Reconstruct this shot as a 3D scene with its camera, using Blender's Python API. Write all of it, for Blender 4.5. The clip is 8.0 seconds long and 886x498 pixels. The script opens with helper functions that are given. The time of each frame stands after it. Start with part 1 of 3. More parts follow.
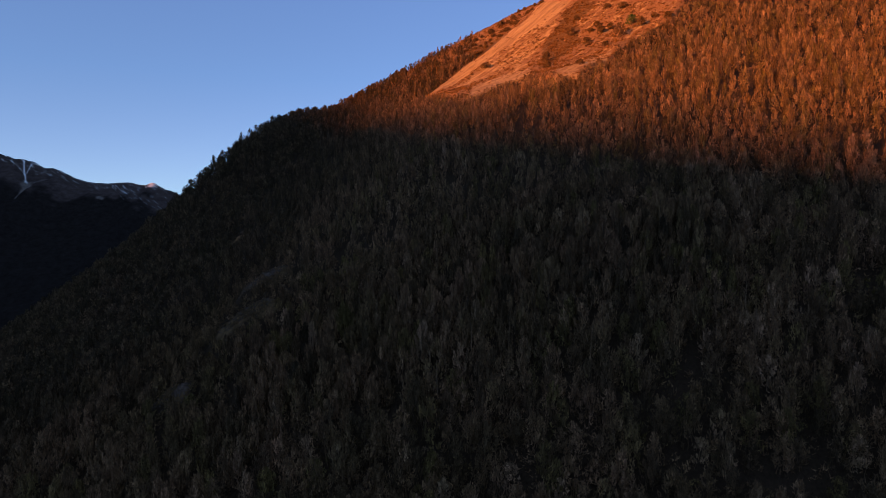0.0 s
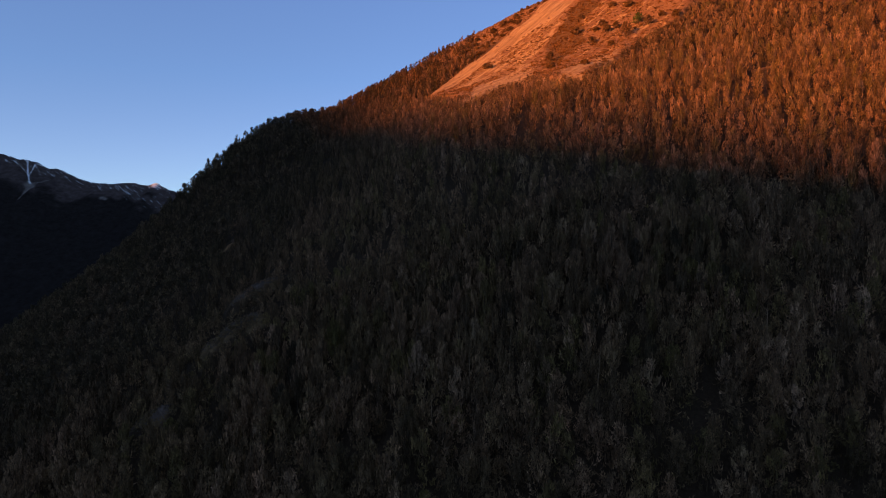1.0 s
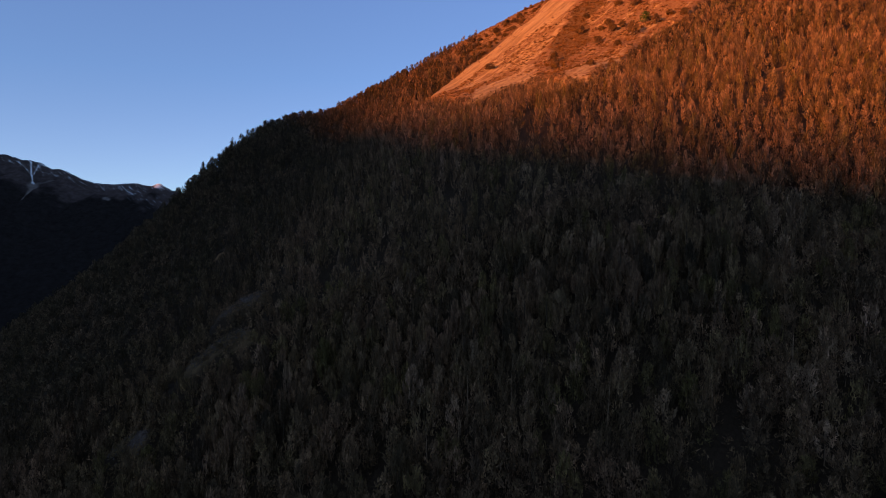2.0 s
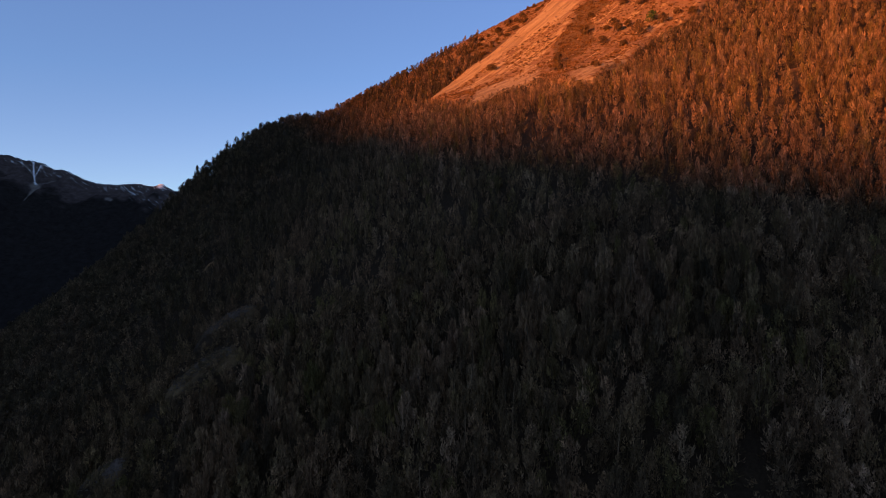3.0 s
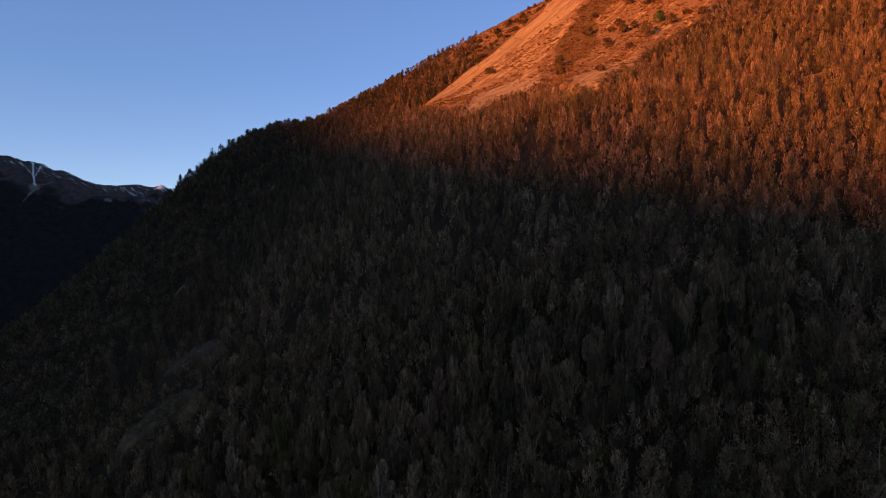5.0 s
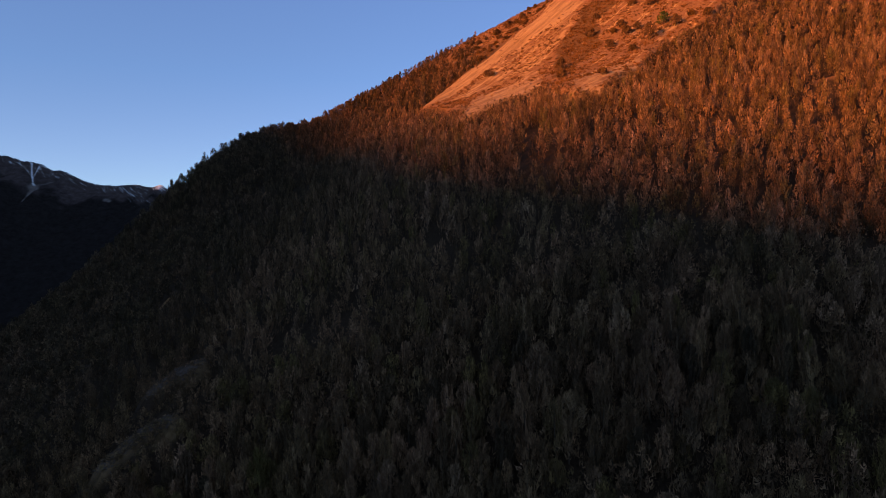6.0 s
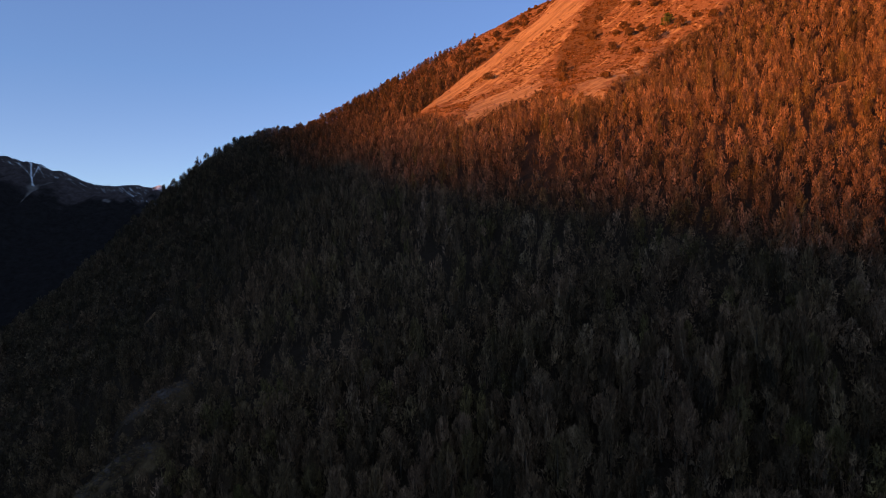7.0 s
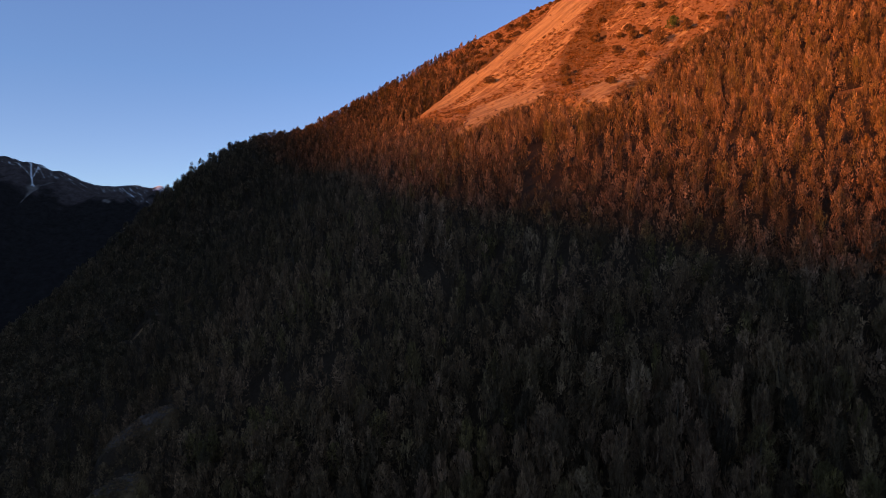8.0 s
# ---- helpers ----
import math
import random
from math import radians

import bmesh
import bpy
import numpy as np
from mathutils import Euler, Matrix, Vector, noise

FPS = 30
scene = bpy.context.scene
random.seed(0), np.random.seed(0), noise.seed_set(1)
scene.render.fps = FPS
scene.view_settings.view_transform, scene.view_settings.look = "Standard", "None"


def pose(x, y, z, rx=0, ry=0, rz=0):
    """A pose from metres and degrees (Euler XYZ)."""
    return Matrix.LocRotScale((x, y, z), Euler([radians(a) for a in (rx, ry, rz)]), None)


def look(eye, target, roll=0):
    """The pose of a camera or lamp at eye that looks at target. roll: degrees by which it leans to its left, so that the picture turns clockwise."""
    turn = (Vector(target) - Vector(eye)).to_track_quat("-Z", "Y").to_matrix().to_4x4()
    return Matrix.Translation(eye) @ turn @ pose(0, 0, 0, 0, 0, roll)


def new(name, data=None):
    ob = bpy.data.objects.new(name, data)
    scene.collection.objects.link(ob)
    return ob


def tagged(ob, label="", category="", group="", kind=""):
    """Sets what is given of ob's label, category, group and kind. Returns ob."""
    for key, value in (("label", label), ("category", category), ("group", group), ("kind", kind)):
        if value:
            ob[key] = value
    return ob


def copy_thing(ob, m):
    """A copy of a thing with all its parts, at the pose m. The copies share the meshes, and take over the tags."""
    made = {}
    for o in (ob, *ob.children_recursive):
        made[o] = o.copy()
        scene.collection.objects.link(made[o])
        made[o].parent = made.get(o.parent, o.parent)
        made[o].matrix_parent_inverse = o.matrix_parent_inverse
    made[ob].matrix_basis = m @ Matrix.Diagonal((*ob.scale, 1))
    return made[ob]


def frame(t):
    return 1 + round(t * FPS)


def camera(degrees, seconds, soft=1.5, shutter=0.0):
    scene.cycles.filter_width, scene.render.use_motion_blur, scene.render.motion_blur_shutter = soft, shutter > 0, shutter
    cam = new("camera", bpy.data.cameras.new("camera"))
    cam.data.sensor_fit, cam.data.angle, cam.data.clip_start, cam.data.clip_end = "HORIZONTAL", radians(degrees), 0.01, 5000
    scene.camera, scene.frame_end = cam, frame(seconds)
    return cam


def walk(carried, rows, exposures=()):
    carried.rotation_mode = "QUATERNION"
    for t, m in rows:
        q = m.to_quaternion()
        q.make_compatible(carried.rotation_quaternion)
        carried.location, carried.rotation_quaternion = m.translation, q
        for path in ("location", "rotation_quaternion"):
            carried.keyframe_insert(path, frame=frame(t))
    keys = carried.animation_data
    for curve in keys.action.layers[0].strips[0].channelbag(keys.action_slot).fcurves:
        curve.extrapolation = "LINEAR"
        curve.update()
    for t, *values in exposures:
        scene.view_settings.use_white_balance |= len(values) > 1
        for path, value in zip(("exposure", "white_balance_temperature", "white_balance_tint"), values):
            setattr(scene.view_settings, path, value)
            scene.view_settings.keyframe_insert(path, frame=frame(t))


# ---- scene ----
EXPOSURE, SKY_STRENGTH, SUN_STRENGTH, SUN_COLOUR, SKY_TINT = 1.22, 0.15, 4.30, (1.0, 0.309, 0.046), (1.09, 1.0, 0.93, 1.0)
cam = camera(68.9, 8.0, 0.8)
EYE, TILT = 250.0, -3.0
# seconds, metres right, ahead and up from the first eye, then yaw, pitch and roll in degrees
ROWS = [
    (0.0, 0.000, 0.000, 0.000, 0.000, 0.000, 0.000),
    (0.5, 1.179, 6.793, 2.060, 0.166, -0.011, 0.004),
    (1.0, 2.209, 13.594, 4.346, 0.332, -0.022, 0.008),
    (1.5, 3.148, 20.274, 6.598, 0.492, -0.033, 0.013),
    (3.0, 5.524, 39.398, 13.150, 0.903, -0.068, 0.035),
    (3.5, 6.499, 45.458, 15.395, 0.979, -0.079, 0.042),
    (4.0, 7.426, 51.254, 17.652, 1.025, -0.089, 0.048),
    (4.5, 8.361, 56.894, 19.971, 1.049, -0.099, 0.050),
    (6.0, 10.238, 73.091, 26.804, 1.046, -0.125, 0.029),
    (6.5, 10.765, 78.116, 29.097, 1.056, -0.134, 0.019),
    (7.0, 11.207, 82.921, 31.432, 1.075, -0.142, 0.006),
    (7.5, 11.387, 87.590, 33.805, 1.104, -0.151, -0.007),
    (8.0, 11.563, 92.200, 36.307, 1.136, -0.159, -0.022),
]
walk(cam, [(t, pose(0, 0, EYE, TILT, 0, 0) @ pose(x, y, z, 90 + pitch, roll, yaw)) for t, x, y, z, yaw, pitch, roll in ROWS],
     [(0.0, EXPOSURE), (8.0, EXPOSURE)])

# ---- light: low evening sun from behind a ridge across the valley ----
SUN_WAY = Vector((0.75, 0.66, 0)).normalized()   # level way that the light goes
SUN_UP = 7.0
world = bpy.data.worlds.new("evening_sky")
scene.world = world
world.use_nodes = True
wn, wl = world.node_tree.nodes, world.node_tree.links
sky = wn.new("ShaderNodeTexSky")
sky.sky_type = "NISHITA"
sky.sun_disc = False
sky.sun_elevation = radians(SUN_UP)
sky.sun_rotation = math.atan2(-SUN_WAY.x, -SUN_WAY.y)
sky.altitude, sky.air_density, sky.dust_density, sky.ozone_density = 1500, 0.5, 0.0, 5.0
tint = wn.new("ShaderNodeMix")
tint.data_type, tint.blend_type = "RGBA", "MULTIPLY"
tint.inputs[0].default_value, tint.inputs[7].default_value = 1.0, SKY_TINT
wl.new(sky.outputs[0], tint.inputs[6])
pale = wn.new("ShaderNodeHueSaturation")
pale.inputs["Saturation"].default_value, pale.inputs["Value"].default_value = 0.77, 0.80
wl.new(tint.outputs[2], pale.inputs["Color"])
even = wn.new("ShaderNodeMix")     # thin even haze over the whole sky
even.data_type = "RGBA"
even.inputs[0].default_value, even.inputs[7].default_value = 0.40, (0.57, 0.98, 1.76, 1)
wl.new(pale.outputs[0], even.inputs[6])
up = wn.new("ShaderNodeSeparateXYZ")      # paler low over the mountains, deeper blue above
wl.new(wn.new("ShaderNodeTexCoord").outputs["Generated"], up.inputs[0])
deep = wn.new("ShaderNodeValToRGB")
for k, (at, c) in enumerate([(0.04, (0.590, 0.516, 0.445)), (0.20, (0.466, 0.507, 0.520)), (0.36, (0.452, 0.495, 0.560)), (0.55, (0.545, 0.5, 0.435))]):
    e = deep.color_ramp.elements[k] if k < 2 else deep.color_ramp.elements.new(at)
    e.position, e.color = at, (*c, 1)
wl.new(up.outputs[2], deep.inputs[0])
graded = wn.new("ShaderNodeMix")
graded.data_type, graded.blend_type = "RGBA", "MULTIPLY"
graded.inputs[0].default_value = 1.0
wl.new(even.outputs[2], graded.inputs[6])
wl.new(deep.outputs[0], graded.inputs[7])
wl.new(graded.outputs[2], wn["Background"].inputs[0])
wn["Background"].inputs[1].default_value = 2.0 * SKY_STRENGTH

sun_data = bpy.data.lights.new("sun", "SUN")
sun_data.energy, sun_data.angle, sun_data.color = SUN_STRENGTH, radians(0.9), SUN_COLOUR
sun = new("sun", sun_data)
sun.matrix_world = look((0, 0, 900), Vector((0, 0, 900)) + SUN_WAY * math.cos(radians(SUN_UP)) + Vector((0, 0, -math.sin(radians(SUN_UP)))))


# ---- materials ----
def material(name, rough=0.85):
    m = bpy.data.materials.new(name)
    m.use_nodes = True
    bsdf = m.node_tree.nodes["Principled BSDF"]
    bsdf.inputs["Roughness"].default_value = rough
    bsdf.inputs["Specular IOR Level"].default_value = 0.15
    return m, m.node_tree.nodes, m.node_tree.links, bsdf


def noise_node(n, l, scale, detail=4.0, rough=0.55, vector=None):
    t = n.new("ShaderNodeTexNoise")
    t.inputs["Scale"].default_value, t.inputs["Detail"].default_value, t.inputs["Roughness"].default_value = scale, detail, rough
    l.new(vector or n.new("ShaderNodeNewGeometry").outputs["Position"], t.inputs["Vector"])
    return t.outputs["Fac"]


def ramp(n, l, value, stops):
    r = n.new("ShaderNodeValToRGB")
    while len(r.color_ramp.elements) < len(stops):
        r.color_ramp.elements.new(0.5)
    for e, (at, c) in zip(r.color_ramp.elements, stops):
        e.position, e.color = at, (*c, 1)
    l.new(value, r.inputs[0])
    return r.outputs[0]


def mix(n, l, fac, a, b, how="MIX"):
    m = n.new("ShaderNodeMix")
    m.data_type, m.blend_type, m.clamp_factor = "RGBA", how, True
    for socket, v in ((m.inputs[0], fac), (m.inputs[6], a), (m.inputs[7], b)):
        if hasattr(v, "is_output"):
            l.new(v, socket)
        elif isinstance(v, tuple):
            socket.default_value = (*v, 1)
        else:
            socket.default_value = v
    return m.outputs[2]


def maths(n, l, how, a, b=0.0):
    m = n.new("ShaderNodeMath")
    m.operation = how
    for socket, v in zip(m.inputs, (a, b)):
        if hasattr(v, "is_output"):
            l.new(v, socket)
        else:
            socket.default_value = v
    return m.outputs[0]


def step(n, l, value, low, high):
    m = n.new("ShaderNodeMapRange")
    m.interpolation_type = "SMOOTHSTEP"
    l.new(value, m.inputs[0])
    m.inputs[1].default_value, m.inputs[2].default_value = low, high
    return m.outputs[0]


def bump(n, l, bsdf, height, strength, distance):
    b = n.new("ShaderNodeBump")
    b.inputs["Strength"].default_value, b.inputs["Distance"].default_value = strength, distance
    l.new(height, b.inputs["Height"])
    l.new(b.outputs[0], bsdf.inputs["Normal"])


def foliage(name, own_random, low, high):
    """Small brownish olive leaves; the hue goes by tree, the lightness by spray, lower inside the crown."""
    m, n, l, bsdf = material(name, 0.75)
    if own_random:
        tree = n.new("ShaderNodeObjectInfo").outputs["Random"]
    else:
        a = n.new("ShaderNodeAttribute")
        a.attribute_name = "tint"
        tree = a.outputs["Fac"]
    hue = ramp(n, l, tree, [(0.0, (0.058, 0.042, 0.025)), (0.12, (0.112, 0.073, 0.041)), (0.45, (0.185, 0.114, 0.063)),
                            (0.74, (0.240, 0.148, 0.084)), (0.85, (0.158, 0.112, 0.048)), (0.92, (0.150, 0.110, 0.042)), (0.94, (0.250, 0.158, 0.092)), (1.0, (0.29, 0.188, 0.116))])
    island = n.new("ShaderNodeNewGeometry").outputs["Random Per Island"]
    light = ramp(n, l, island, [(0.0, (0.78, 0.78, 0.78)), (0.8, (1.1, 1.1, 1.1)), (1.0, (1.45, 1.44, 1.42))])
    a = n.new("ShaderNodeAttribute")
    a.attribute_name = "spray"
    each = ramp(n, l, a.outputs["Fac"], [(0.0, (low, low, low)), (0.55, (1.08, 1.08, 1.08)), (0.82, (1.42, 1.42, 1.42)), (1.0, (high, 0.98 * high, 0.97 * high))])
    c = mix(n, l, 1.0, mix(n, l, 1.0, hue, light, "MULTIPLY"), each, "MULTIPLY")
    patches = ramp(n, l, noise_node(n, l, 0.045, 3), [(0.3, (0.80, 0.86, 0.74)), (0.7, (1.2, 1.13, 1.15))])
    c = mix(n, l, 1.0, c, patches, "MULTIPLY")
    l.new(c, bsdf.inputs["Base Color"])
    glow = n.new("ShaderNodeBsdfTranslucent")
    l.new(c, glow.inputs["Color"])
    both = n.new("ShaderNodeMixShader")
    both.inputs[0].default_value = 0.33
    l.new(bsdf.outputs[0], both.inputs[1])
    l.new(glow.outputs[0], both.inputs[2])
    l.new(both.outputs[0], n["Material Output"].inputs["Surface"])
    return m


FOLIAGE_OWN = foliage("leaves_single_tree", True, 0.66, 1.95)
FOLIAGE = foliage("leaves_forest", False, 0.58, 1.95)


def bark_material():
    m, n, l, bsdf = material("grey_bark", 0.9)
    v = noise_node(n, l, 3.0, 5)
    l.new(ramp(n, l, v, [(0.3, (0.05, 0.036, 0.022)), (0.7, (0.13, 0.095, 0.062))]), bsdf.inputs["Base Color"])
    bump(n, l, bsdf, v, 0.6, 0.05)
    return m


BARK = bark_material()


def bleached_material():
    m, n, l, bsdf = material("bleached_wood", 0.85)
    v = noise_node(n, l, 2.0, 5)
    l.new(ramp(n, l, v, [(0.3, (0.14, 0.09, 0.05)), (0.7, (0.30, 0.20, 0.115))]), bsdf.inputs["Base Color"])
    bump(n, l, bsdf, v, 0.5, 0.04)
    return m


BLEACHED = bleached_material()


def ground_material():
    """Forest litter, pale scree combed down the fall line, reddish tussock and low scrub; zones from the painted attribute."""
    m, n, l, bsdf = material("hillside_ground", 0.95)
    a = n.new("ShaderNodeAttribute")
    a.attribute_name = "zone"
    parts = n.new("ShaderNodeSeparateColor")
    l.new(a.outputs["Color"], parts.inputs[0])
    forest, clean, valley = parts.outputs
    scrub = a.outputs["Alpha"]

    def combed(degrees, long, scale, detail):
        place = n.new("ShaderNodeMapping")
        place.vector_type = "TEXTURE"
        place.inputs["Rotation"].default_value = (0, 0, radians(-degrees))
        place.inputs["Scale"].default_value = (1.0, long, long)
        l.new(n.new("ShaderNodeNewGeometry").outputs["Position"], place.inputs["Vector"])
        return noise_node(n, l, scale, detail, 0.6, place.outputs[0])
    streak = combed(47, 12.0, 0.30, 5)           # down the fall line
    thread = combed(44, 9.0, 0.9, 4)             # narrow rills
    tread = combed(62, 5.0, 0.45, 4)             # small steps slanting over the slope
    grain = noise_node(n, l, 1.1, 6, 0.7)
    lumps = noise_node(n, l, 0.16, 5, 0.65)
    stone = ramp(n, l, streak, [(0.28, (0.20, 0.116, 0.053)), (0.48, (0.345, 0.212, 0.096)), (0.72, (0.465, 0.300, 0.142))])
    stone = mix(n, l, 1.0, stone, ramp(n, l, thread, [(0.30, (0.62, 0.60, 0.58)), (0.45, (0.98, 0.98, 0.98)), (0.72, (1.18, 1.18, 1.18))]), "MULTIPLY")
    stone = mix(n, l, 1.0, stone, ramp(n, l, grain, [(0.28, (0.72, 0.72, 0.72)), (0.72, (1.22, 1.22, 1.22))]), "MULTIPLY")
    tussock = ramp(n, l, grain, [(0.3, (0.125, 0.062, 0.027)), (0.55, (0.245, 0.128, 0.056)), (0.8, (0.35, 0.200, 0.095))])
    # tussock thins out where the scree is clean, and follows the rills
    growth = maths(n, l, "ADD", maths(n, l, "MULTIPLY", lumps, 0.6), maths(n, l, "MULTIPLY", grain, 0.4))
    growth = maths(n, l, "SUBTRACT", growth, maths(n, l, "MULTIPLY", clean, 0.42))
    growth = maths(n, l, "ADD", growth, maths(n, l, "MULTIPLY", maths(n, l, "SUBTRACT", streak, 0.5), -0.8))
    growth = maths(n, l, "ADD", growth, maths(n, l, "MULTIPLY", maths(n, l, "SUBTRACT", tread, 0.5), 0.7))
    growth = maths(n, l, "ADD", growth, maths(n, l, "MULTIPLY", maths(n, l, "SUBTRACT", thread, 0.5), -0.6))
    c = mix(n, l, step(n, l, growth, 0.25, 0.37), stone, tussock)
    low = ramp(n, l, grain, [(0.3, (0.075, 0.042, 0.016)), (0.7, (0.185, 0.100, 0.040))])
    c = mix(n, l, step(n, l, maths(n, l, "ADD", scrub, maths(n, l, "MULTIPLY", maths(n, l, "SUBTRACT", lumps, 0.5), 0.9)), 0.40, 0.62), c, low)
    litter = ramp(n, l, grain, [(0.3, (0.024, 0.0148, 0.008)), (0.7, (0.060, 0.037, 0.021))])
    c = mix(n, l, forest, c, litter)
    floor = ramp(n, l, noise_node(n, l, 0.02, 6, 0.7), [(0.3, (0.012, 0.013, 0.012)), (0.7, (0.03, 0.03, 0.026))])
    l.new(mix(n, l, valley, c, floor), bsdf.inputs["Base Color"])
    relief = maths(n, l, "ADD", maths(n, l, "ADD", grain, tread), maths(n, l, "ADD", maths(n, l, "MULTIPLY", streak, 0.8), maths(n, l, "MULTIPLY", thread, 0.7)))
    bump(n, l, bsdf, relief, 0.9, 0.6)
    return m


GROUND = ground_material()


def mountain_material():
    """Dark forest, bare upper slopes, scree gullies and snow; zones from the painted attribute."""
    m, n, l, bsdf = material("mountain", 0.9)
    bsdf.inputs["Specular IOR Level"].default_value = 0.0
    a = n.new("ShaderNodeAttribute")
    a.attribute_name = "zone"
    parts = n.new("ShaderNodeSeparateColor")
    l.new(a.outputs["Color"], parts.inputs[0])
    bare, scree, snow = parts.outputs
    fine = noise_node(n, l, 0.03, 6, 0.7)
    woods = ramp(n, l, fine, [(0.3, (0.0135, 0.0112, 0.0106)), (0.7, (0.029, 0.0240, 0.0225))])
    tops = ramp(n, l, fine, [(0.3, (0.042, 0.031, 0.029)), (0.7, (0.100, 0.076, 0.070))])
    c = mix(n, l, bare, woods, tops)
    c = mix(n, l, scree, c, ramp(n, l, fine, [(0.3, (0.13, 0.11, 0.10)), (0.7, (0.22, 0.19, 0.17))]))
    at = n.new("ShaderNodeSeparateXYZ")          # snow lies in ribs that slant down the slope
    l.new(n.new("ShaderNodeNewGeometry").outputs["Position"], at.inputs[0])
    rib = n.new("ShaderNodeCombineXYZ")
    l.new(maths(n, l, "ADD", at.outputs[0], maths(n, l, "MULTIPLY", at.outputs[2], 1.8)), rib.inputs[0])
    l.new(maths(n, l, "MULTIPLY", at.outputs[2], 0.22), rib.inputs[1])
    flecks = maths(n, l, "ADD", snow, maths(n, l, "MULTIPLY", maths(n, l, "SUBTRACT", noise_node(n, l, 0.13, 3, 0.6, rib.outputs[0]), 0.5), maths(n, l, "MULTIPLY", step(n, l, snow, 0.02, 0.14), 2.5)))
    c = mix(n, l, step(n, l, flecks, 0.48, 0.80), c, (0.78, 0.79, 0.82))
    l.new(c, bsdf.inputs["Base Color"])
    bump(n, l, bsdf, fine, 0.7, 8.0)
    return m


MOUNTAIN = mountain_material()


def rock_material(name, dark, light):
    m, n, l, bsdf = material(name, 0.9)
    v = noise_node(n, l, 1.4, 6, 0.7)
    l.new(ramp(n, l, v, [(0.3, dark), (0.7, light)]), bsdf.inputs["Base Color"])
    bump(n, l, bsdf, v, 0.7, 0.2)
    return m


ROCK = rock_material("loose_stone", (0.15, 0.092, 0.064), (0.33, 0.203, 0.142))
GREY_ROCK = rock_material("grey_gravel", (0.070, 0.050, 0.040), (0.150, 0.110, 0.088))
ROCK_PALE = rock_material("pale_outcrop_rock", (0.055, 0.034, 0.021), (0.15, 0.092, 0.058))


def scrub_material(name, dark, light):
    m, n, l, bsdf = material(name, 0.8)
    island = n.new("ShaderNodeNewGeometry").outputs["Random Per Island"]
    a = n.new("ShaderNodeAttribute")
    a.attribute_name = "spray"
    c = ramp(n, l, maths(n, l, "ADD", maths(n, l, "MULTIPLY", island, 0.6), maths(n, l, "MULTIPLY", a.outputs["Fac"], 0.4)), [(0.0, dark), (1.0, light)])
    patches = ramp(n, l, noise_node(n, l, 0.12, 3), [(0.3, (0.7, 0.72, 0.7)), (0.7, (1.3, 1.25, 1.2))])
    l.new(mix(n, l, 1.0, c, patches, "MULTIPLY"), bsdf.inputs["Base Color"])
    return m


SHRUB_GREEN = scrub_material("green_shrub_leaves", (0.025, 0.045, 0.010), (0.09, 0.12, 0.03))
SHRUB_BROWN = scrub_material("brown_shrub_leaves", (0.055, 0.034, 0.014), (0.175, 0.096, 0.040))
DARK_LEAVES = scrub_material("dark_beech_leaves", (0.030, 0.025, 0.012), (0.115, 0.076, 0.038))
TUSSOCK = scrub_material("tussock_blades", (0.040, 0.020, 0.008), (0.27, 0.138, 0.056))


# ---- the lie of the land ----
def soft(x):
    x = np.clip(x, 0.0, 1.0)
    return x * x * (3 - 2 * x)


def dome(x, y, cx, cy, r, a):
    return a * np.exp(-((x - cx) ** 2 + (y - cy) ** 2) / (2 * r * r))


def faces(x, y):
    """Height of the near face of the spur, and of its far face."""
    u, v = x / 200, (y - 300) / 200
    u2, v2 = np.clip(u, -2.2, 2.2), np.clip(v, -1.6, 2.6)
    near = 270.35 + 65.24 * u + 99.98 * v - 17.89 * u2 * u2 + 25.82 * u2 * v2 - 6.33 * v2 * v2
    far = 531.49 + 109.59 * u - 69.01 * v
    return near, far


def canopy(x, y):
    """Height of the wood's top, or of bare ground where nothing grows."""
    near, far = faces(x, y)
    w = 8.07
    h = -w * np.logaddexp(-near / w, -far / w)
    h = h + dome(x, y, -144.5, 496.1, 45, 27.65)
    h = h + dome(x, y, -160.0, 360.0, 60, -0.26)
    h = h + dome(x, y, 30.0, 330.0, 60, 11.90)
    h = h + dome(x, y, 120.0, 280.0, 60, 0.66)
    h = h + dome(x, y, 60.0, 180.0, 60, 5.93)
    h = h + dome(x, y, -60.0, 200.0, 60, -4.58)
    h = h + dome(x, y, 40.0, 480.0, 70, -14.65)
    h = h + dome(x, y, -60.0, 430.0, 60, 2.94)
    h = h + dome(x, y, -230.0, 300.0, 70, -2.79)
    h = h + dome(x, y, -30.0, 560.0, 45, -2.05)
    h = h + dome(x, y, 160.0, 420.0, 70, -10.91)
    h = h + dome(x, y, -85, 528, 16, -5.0) + dome(x, y, -70, 548, 16, -3.5) + dome(x, y, -106, 508, 11, 2.0)
    h = h + dome(x, y, -108, 512, 13, 0.8) + dome(x, y, -78, 522, 13, -4.0)
    h = h + dome(x, y, -150, 468, 38, -2.5) + dome(x, y, 79, 388, 14, 1.5)
    d, _ = beside(x, y, FOLD)
    h = h - 4.0 * np.exp(-(d / 7.5) ** 2)
    return h


FOLD = [(-58, 322), (-80, 290), (-95, 264), (-99, 240), (-112, 200), (-124, 176)]   # shallow gully in the wood


